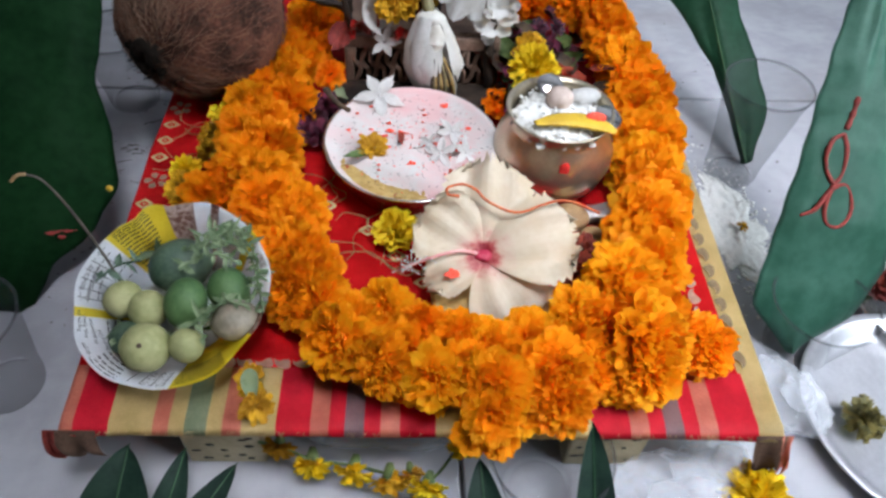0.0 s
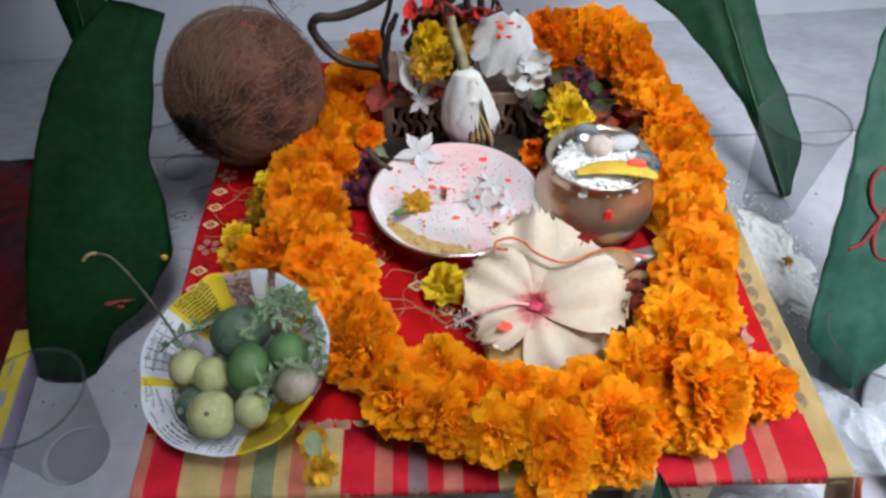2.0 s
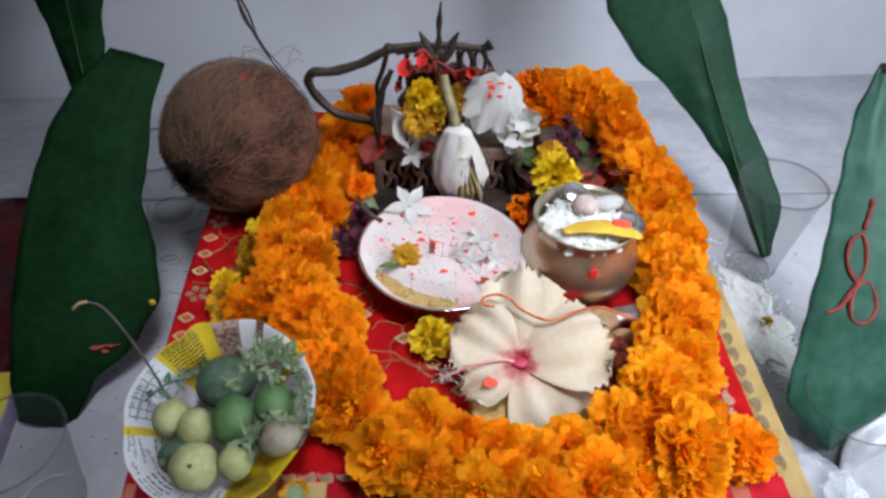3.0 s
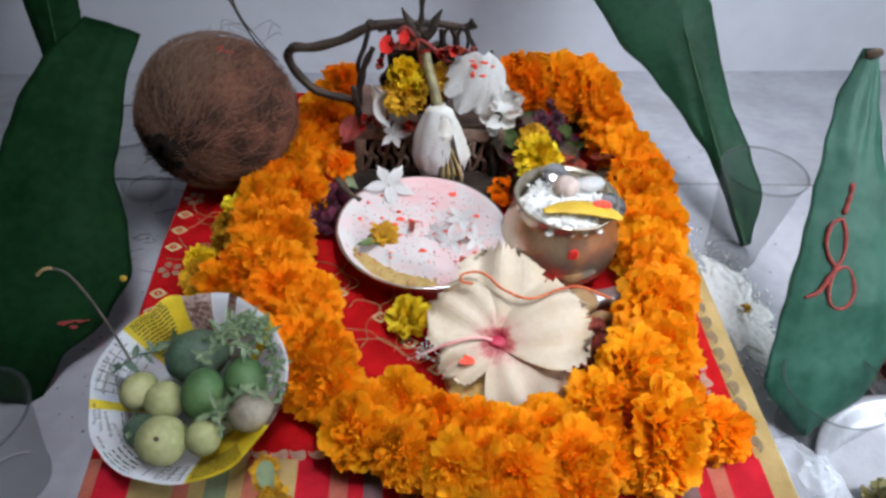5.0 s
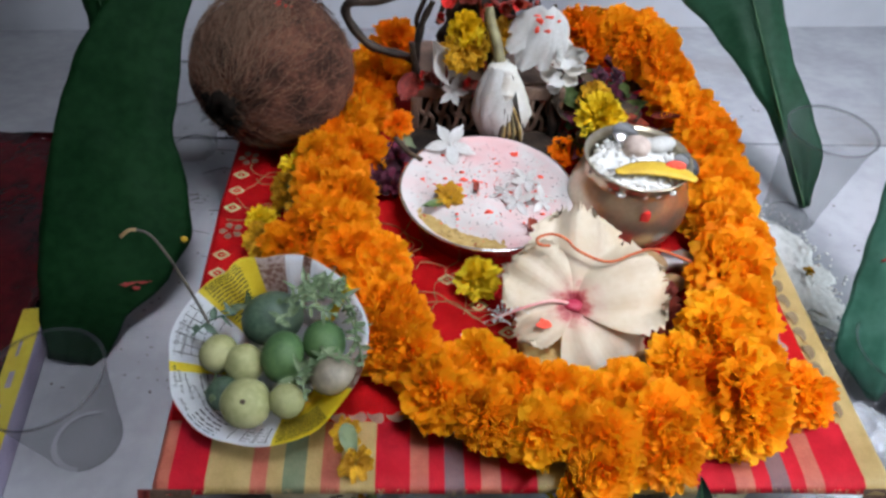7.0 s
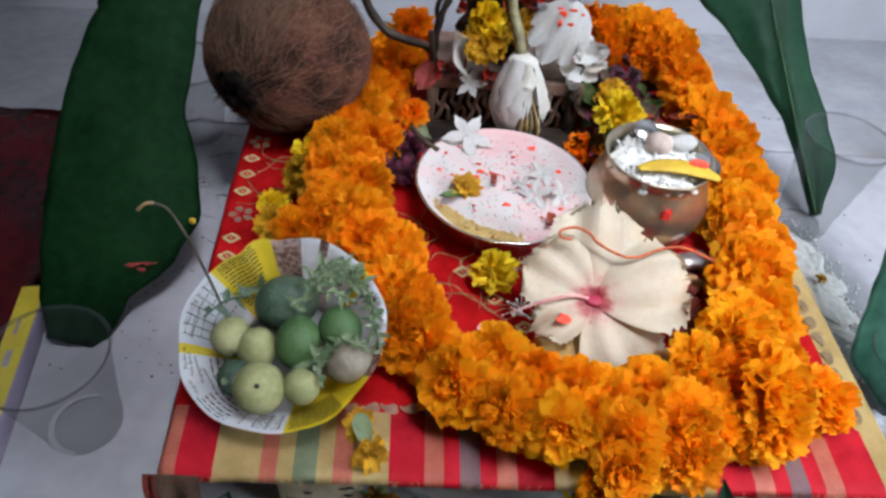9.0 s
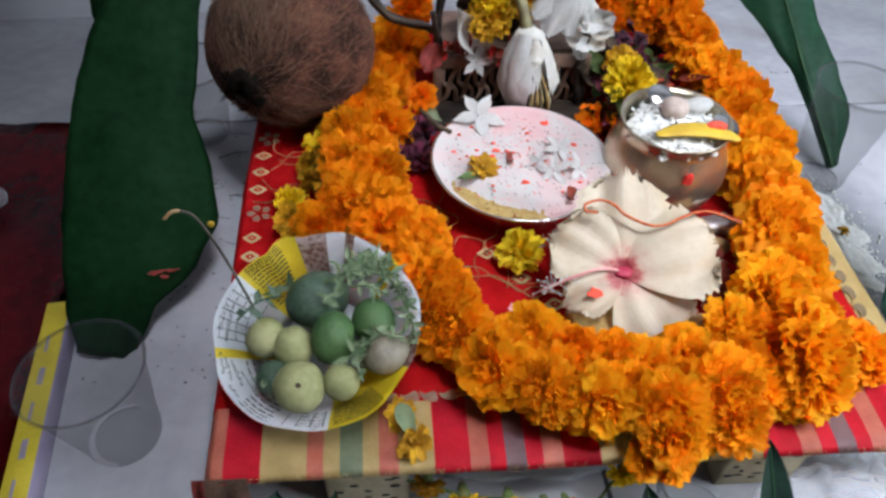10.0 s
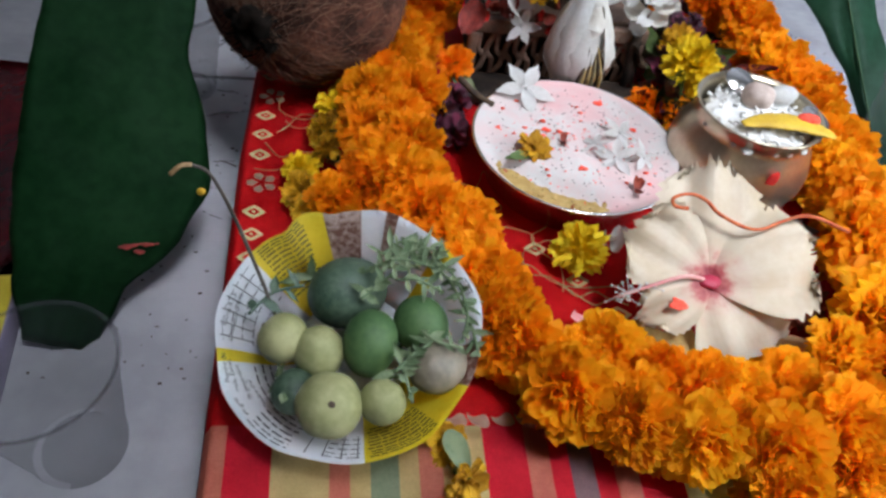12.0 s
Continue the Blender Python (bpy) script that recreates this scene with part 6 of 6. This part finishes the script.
def film(name, label, place, rx, ry, rz, seed, rough=0.55, freq=24, material=None):
    """A crumpled piece of clear film."""
    t = thing(name, label, "plastic bag", place, "clear bags")
    bm = lump(rx, ry, rz, rough, freq, seed, 4)
    for v in bm.verts:
        f = Vector((v.co.x * 70, v.co.y * 70, v.co.z * 70 + seed))
        v.co += v.co.normalized() * (0.006 * abs(noise.noise(f)) + 0.005 * noise.noise(f * 2.3))
        v.co.z = max(v.co.z, -rz * 0.9)
    part("film", bm, material or BAG_CLEAR, t, "", False)
    fold = lump(rx * 0.55, ry * 0.5, rz * 0.5, 0.7, freq * 2, seed + 4, 4, (rx * 0.25, -ry * 0.15, rz * 0.75))
    for v in fold.verts:
        v.co.z += 0.004 * noise.noise(v.co * 90)
    part("loose_fold", fold, material or BAG_CLEAR, t, "", False)


film("plastic_bag", "crumpled clear plastic bag beside the pale leaf", (0.272, 0.068, 0.012), 0.026, 0.030, 0.012, 3)
film("plastic_bag", "crumpled clear plastic bag before the stool", (0.165, -0.012, 0.014), 0.048, 0.024, 0.014, 5)
film("plastic_bag", "crumpled clear plastic bag before the stool", (0.205, 0.010, 0.012), 0.030, 0.024, 0.012, 7)
film("plastic_bag", "crumpled clear plastic bag under the stool front", (-0.010, 0.040, 0.014), 0.075, 0.018, 0.014, 9)
salt = thing("salt_heap", "thin scattered heap of white grains on the floor", "grains", (0.292, 0.245, 0))
bm = bmesh.new()
g = random.Random(90)
for k in range(1000):
    x, y = g.gauss(0, 0.013), g.gauss(0, 0.040)
    r = g.uniform(0.0006, 0.0021)
    lump(r, r, 0.0005, 0.4, 300, k, 1, (x, y, 0.0006), bm)
tagged(part("grain", bm, RICE, salt), kind="stuff")
drift = lump(0.025, 0.068, 0.0045, 0.5, 60, 3, 5)
for v in drift.verts:
    v.co.x += 0.006 * noise.noise(Vector((v.co.y * 60, v.co.x * 60, 2))) - 0.10 * (v.co.y + 0.03) * 0.5
    v.co.z = max(-0.0002, v.co.z * (0.6 + 0.6 * noise.noise(Vector((v.co.x * 220, v.co.y * 220, 5)))))
tagged(part("drift", drift, RICE, salt), kind="stuff")
bits = bloom("dried_flower", "brown withered bit lying on the white grains", "flower", (0.293, 0.236, 0.010), (0, 0, 1), 0.006, DRY_YELLOW, 133, 20, 0.5, 0.4)


def long_leaf(label, base, tip, width, seed, material=MANGO_LEAF):
    """A pointed leaf with its rib, leaning up from the floor."""
    t, q = thing("mango_leaf", label, "leaf", base, "leaves before the stool"), random.Random(seed)
    along = Vector(tip) - Vector(base)
    out = Vector((q.uniform(-.2, .2), -1, 0.9)).normalized()
    side = along.normalized().cross(out).normalized()
    rows, rib = [], []
    for r in range(17):
        s = r / 16
        w = width * math.sin(math.pi * (0.06 + 0.94 * s)) ** 0.7 * (1 - 0.25 * s)
        mid = along * s + out * (0.006 * math.sin(math.pi * s))
        rib.append(mid + out * 0.0006)
        rows.append([mid + side * (w * (c / 3 - 1)) + out * (0.003 * abs(c / 3 - 1)) for c in range(7)])
    blade = part("blade", sheet(bmesh.new(), rows), material, t)
    part("midrib", tube(bmesh.new(), rib, 0.0004, 4), LEAF_RIB, blade)
    return t


ml = long_leaf("dark green pointed leaf with red dab before the stool", (-0.188, -0.060, 0.003), (-0.181, 0.003, 0.048), 0.027, 1)
part("red_dab", lump(0.013, 0.0030, 0.0040, 0.4, 200, 3, 3, (0.0030, 0.0235, 0.0300)), KUMKUM_LIGHT, ml)
long_leaf("dark green pointed leaf before the stool", (-0.165, -0.050, 0.003), (-0.148, 0.004, 0.042), 0.012, 2)
long_leaf("dark green pointed leaf before the stool", (-0.160, -0.060, 0.003), (-0.115, -0.004, 0.038), 0.013, 3)
long_leaf("green pointed leaf standing before the stool", (0.046, -0.060, 0.003), (0.036, -0.006, 0.052), 0.015, 4)
long_leaf("green pointed leaf standing before the stool", (0.108, -0.060, 0.003), (0.100, 0.000, 0.088), 0.014, 5)
for k, (x, y, z, r) in enumerate(((-0.093, 0.008, 0.030, 0.012), (-0.070, -0.002, 0.026, 0.014), (-0.044, -0.006, 0.024, 0.014), (-0.020, -0.010, 0.020, 0.014), (0.004, -0.014, 0.018, 0.014), (0.026, 0.002, 0.046, 0.012), (-0.006, -0.006, 0.022, 0.010))):
    bloom("yellow_mum", "yellow flower head on a string before the stool", "flower", (x, y, z), (g.uniform(-.3, .3), -1, -0.1), r, YELLOW_PETAL if k % 3 else DRY_YELLOW, 140 + k, 46, 0.45, 0.38, 0.12, True, "yellow flowers before the stool")
t = thing("flower_string", "string holding yellow flower heads before the stool", "string", (-0.105, 0.010, 0.032))
part("strand", rod([(0, 0, 0.004), (0.012, 0, -0.002), (0.035, -0.008, -0.004), (0.061, -0.010, -0.008), (0.085, -0.014, -0.012), (0.110, -0.018, -0.014), (0.131, -0.004, 0.014)], 0.0011, 5, 6), CALYX, t)
bloom("yellow_mum", "full yellow flower head with green leaves on the floor", "flower", (0.222, -0.020, 0.018), (0, -0.5, 1), 0.024, YELLOW_PETAL, 150, 130, 0.7, 0.26, 0.2)
c = cup((0.080, -0.006, 0.0), 0, 0, 0.060, "small clear plastic cup standing before the stool")
debris = thing("floor_debris", "dark leaf crumbs and specks scattered on the floor", "debris", (0, 0, 0))
bm = bmesh.new()
g = random.Random(123)
for k in range(150):
    x, y = (g.uniform(-0.36, -0.24), g.uniform(0.10, 0.46)) if k % 3 else (g.uniform(0.24, 0.40), g.uniform(0.2, 0.6))
    lump(g.uniform(.0004, .002), g.uniform(.0004, .0012), 0.0004, 0.3, 300, k, 1, (x, y, 0.0006), bm)
for k in range(26):
    a = Vector((g.uniform(-0.30, -0.24), g.uniform(0.24, 0.44), 0.001))
    h = g.uniform(-0.7, 0.7)
    tube(bm, [a, a + Vector((math.cos(h), math.sin(h), 0.05)) * g.uniform(0.006, 0.018)], 0.0003, 3)
tagged(part("speck", bm, BROWN_TIP, debris), kind="stuff")
tiles()
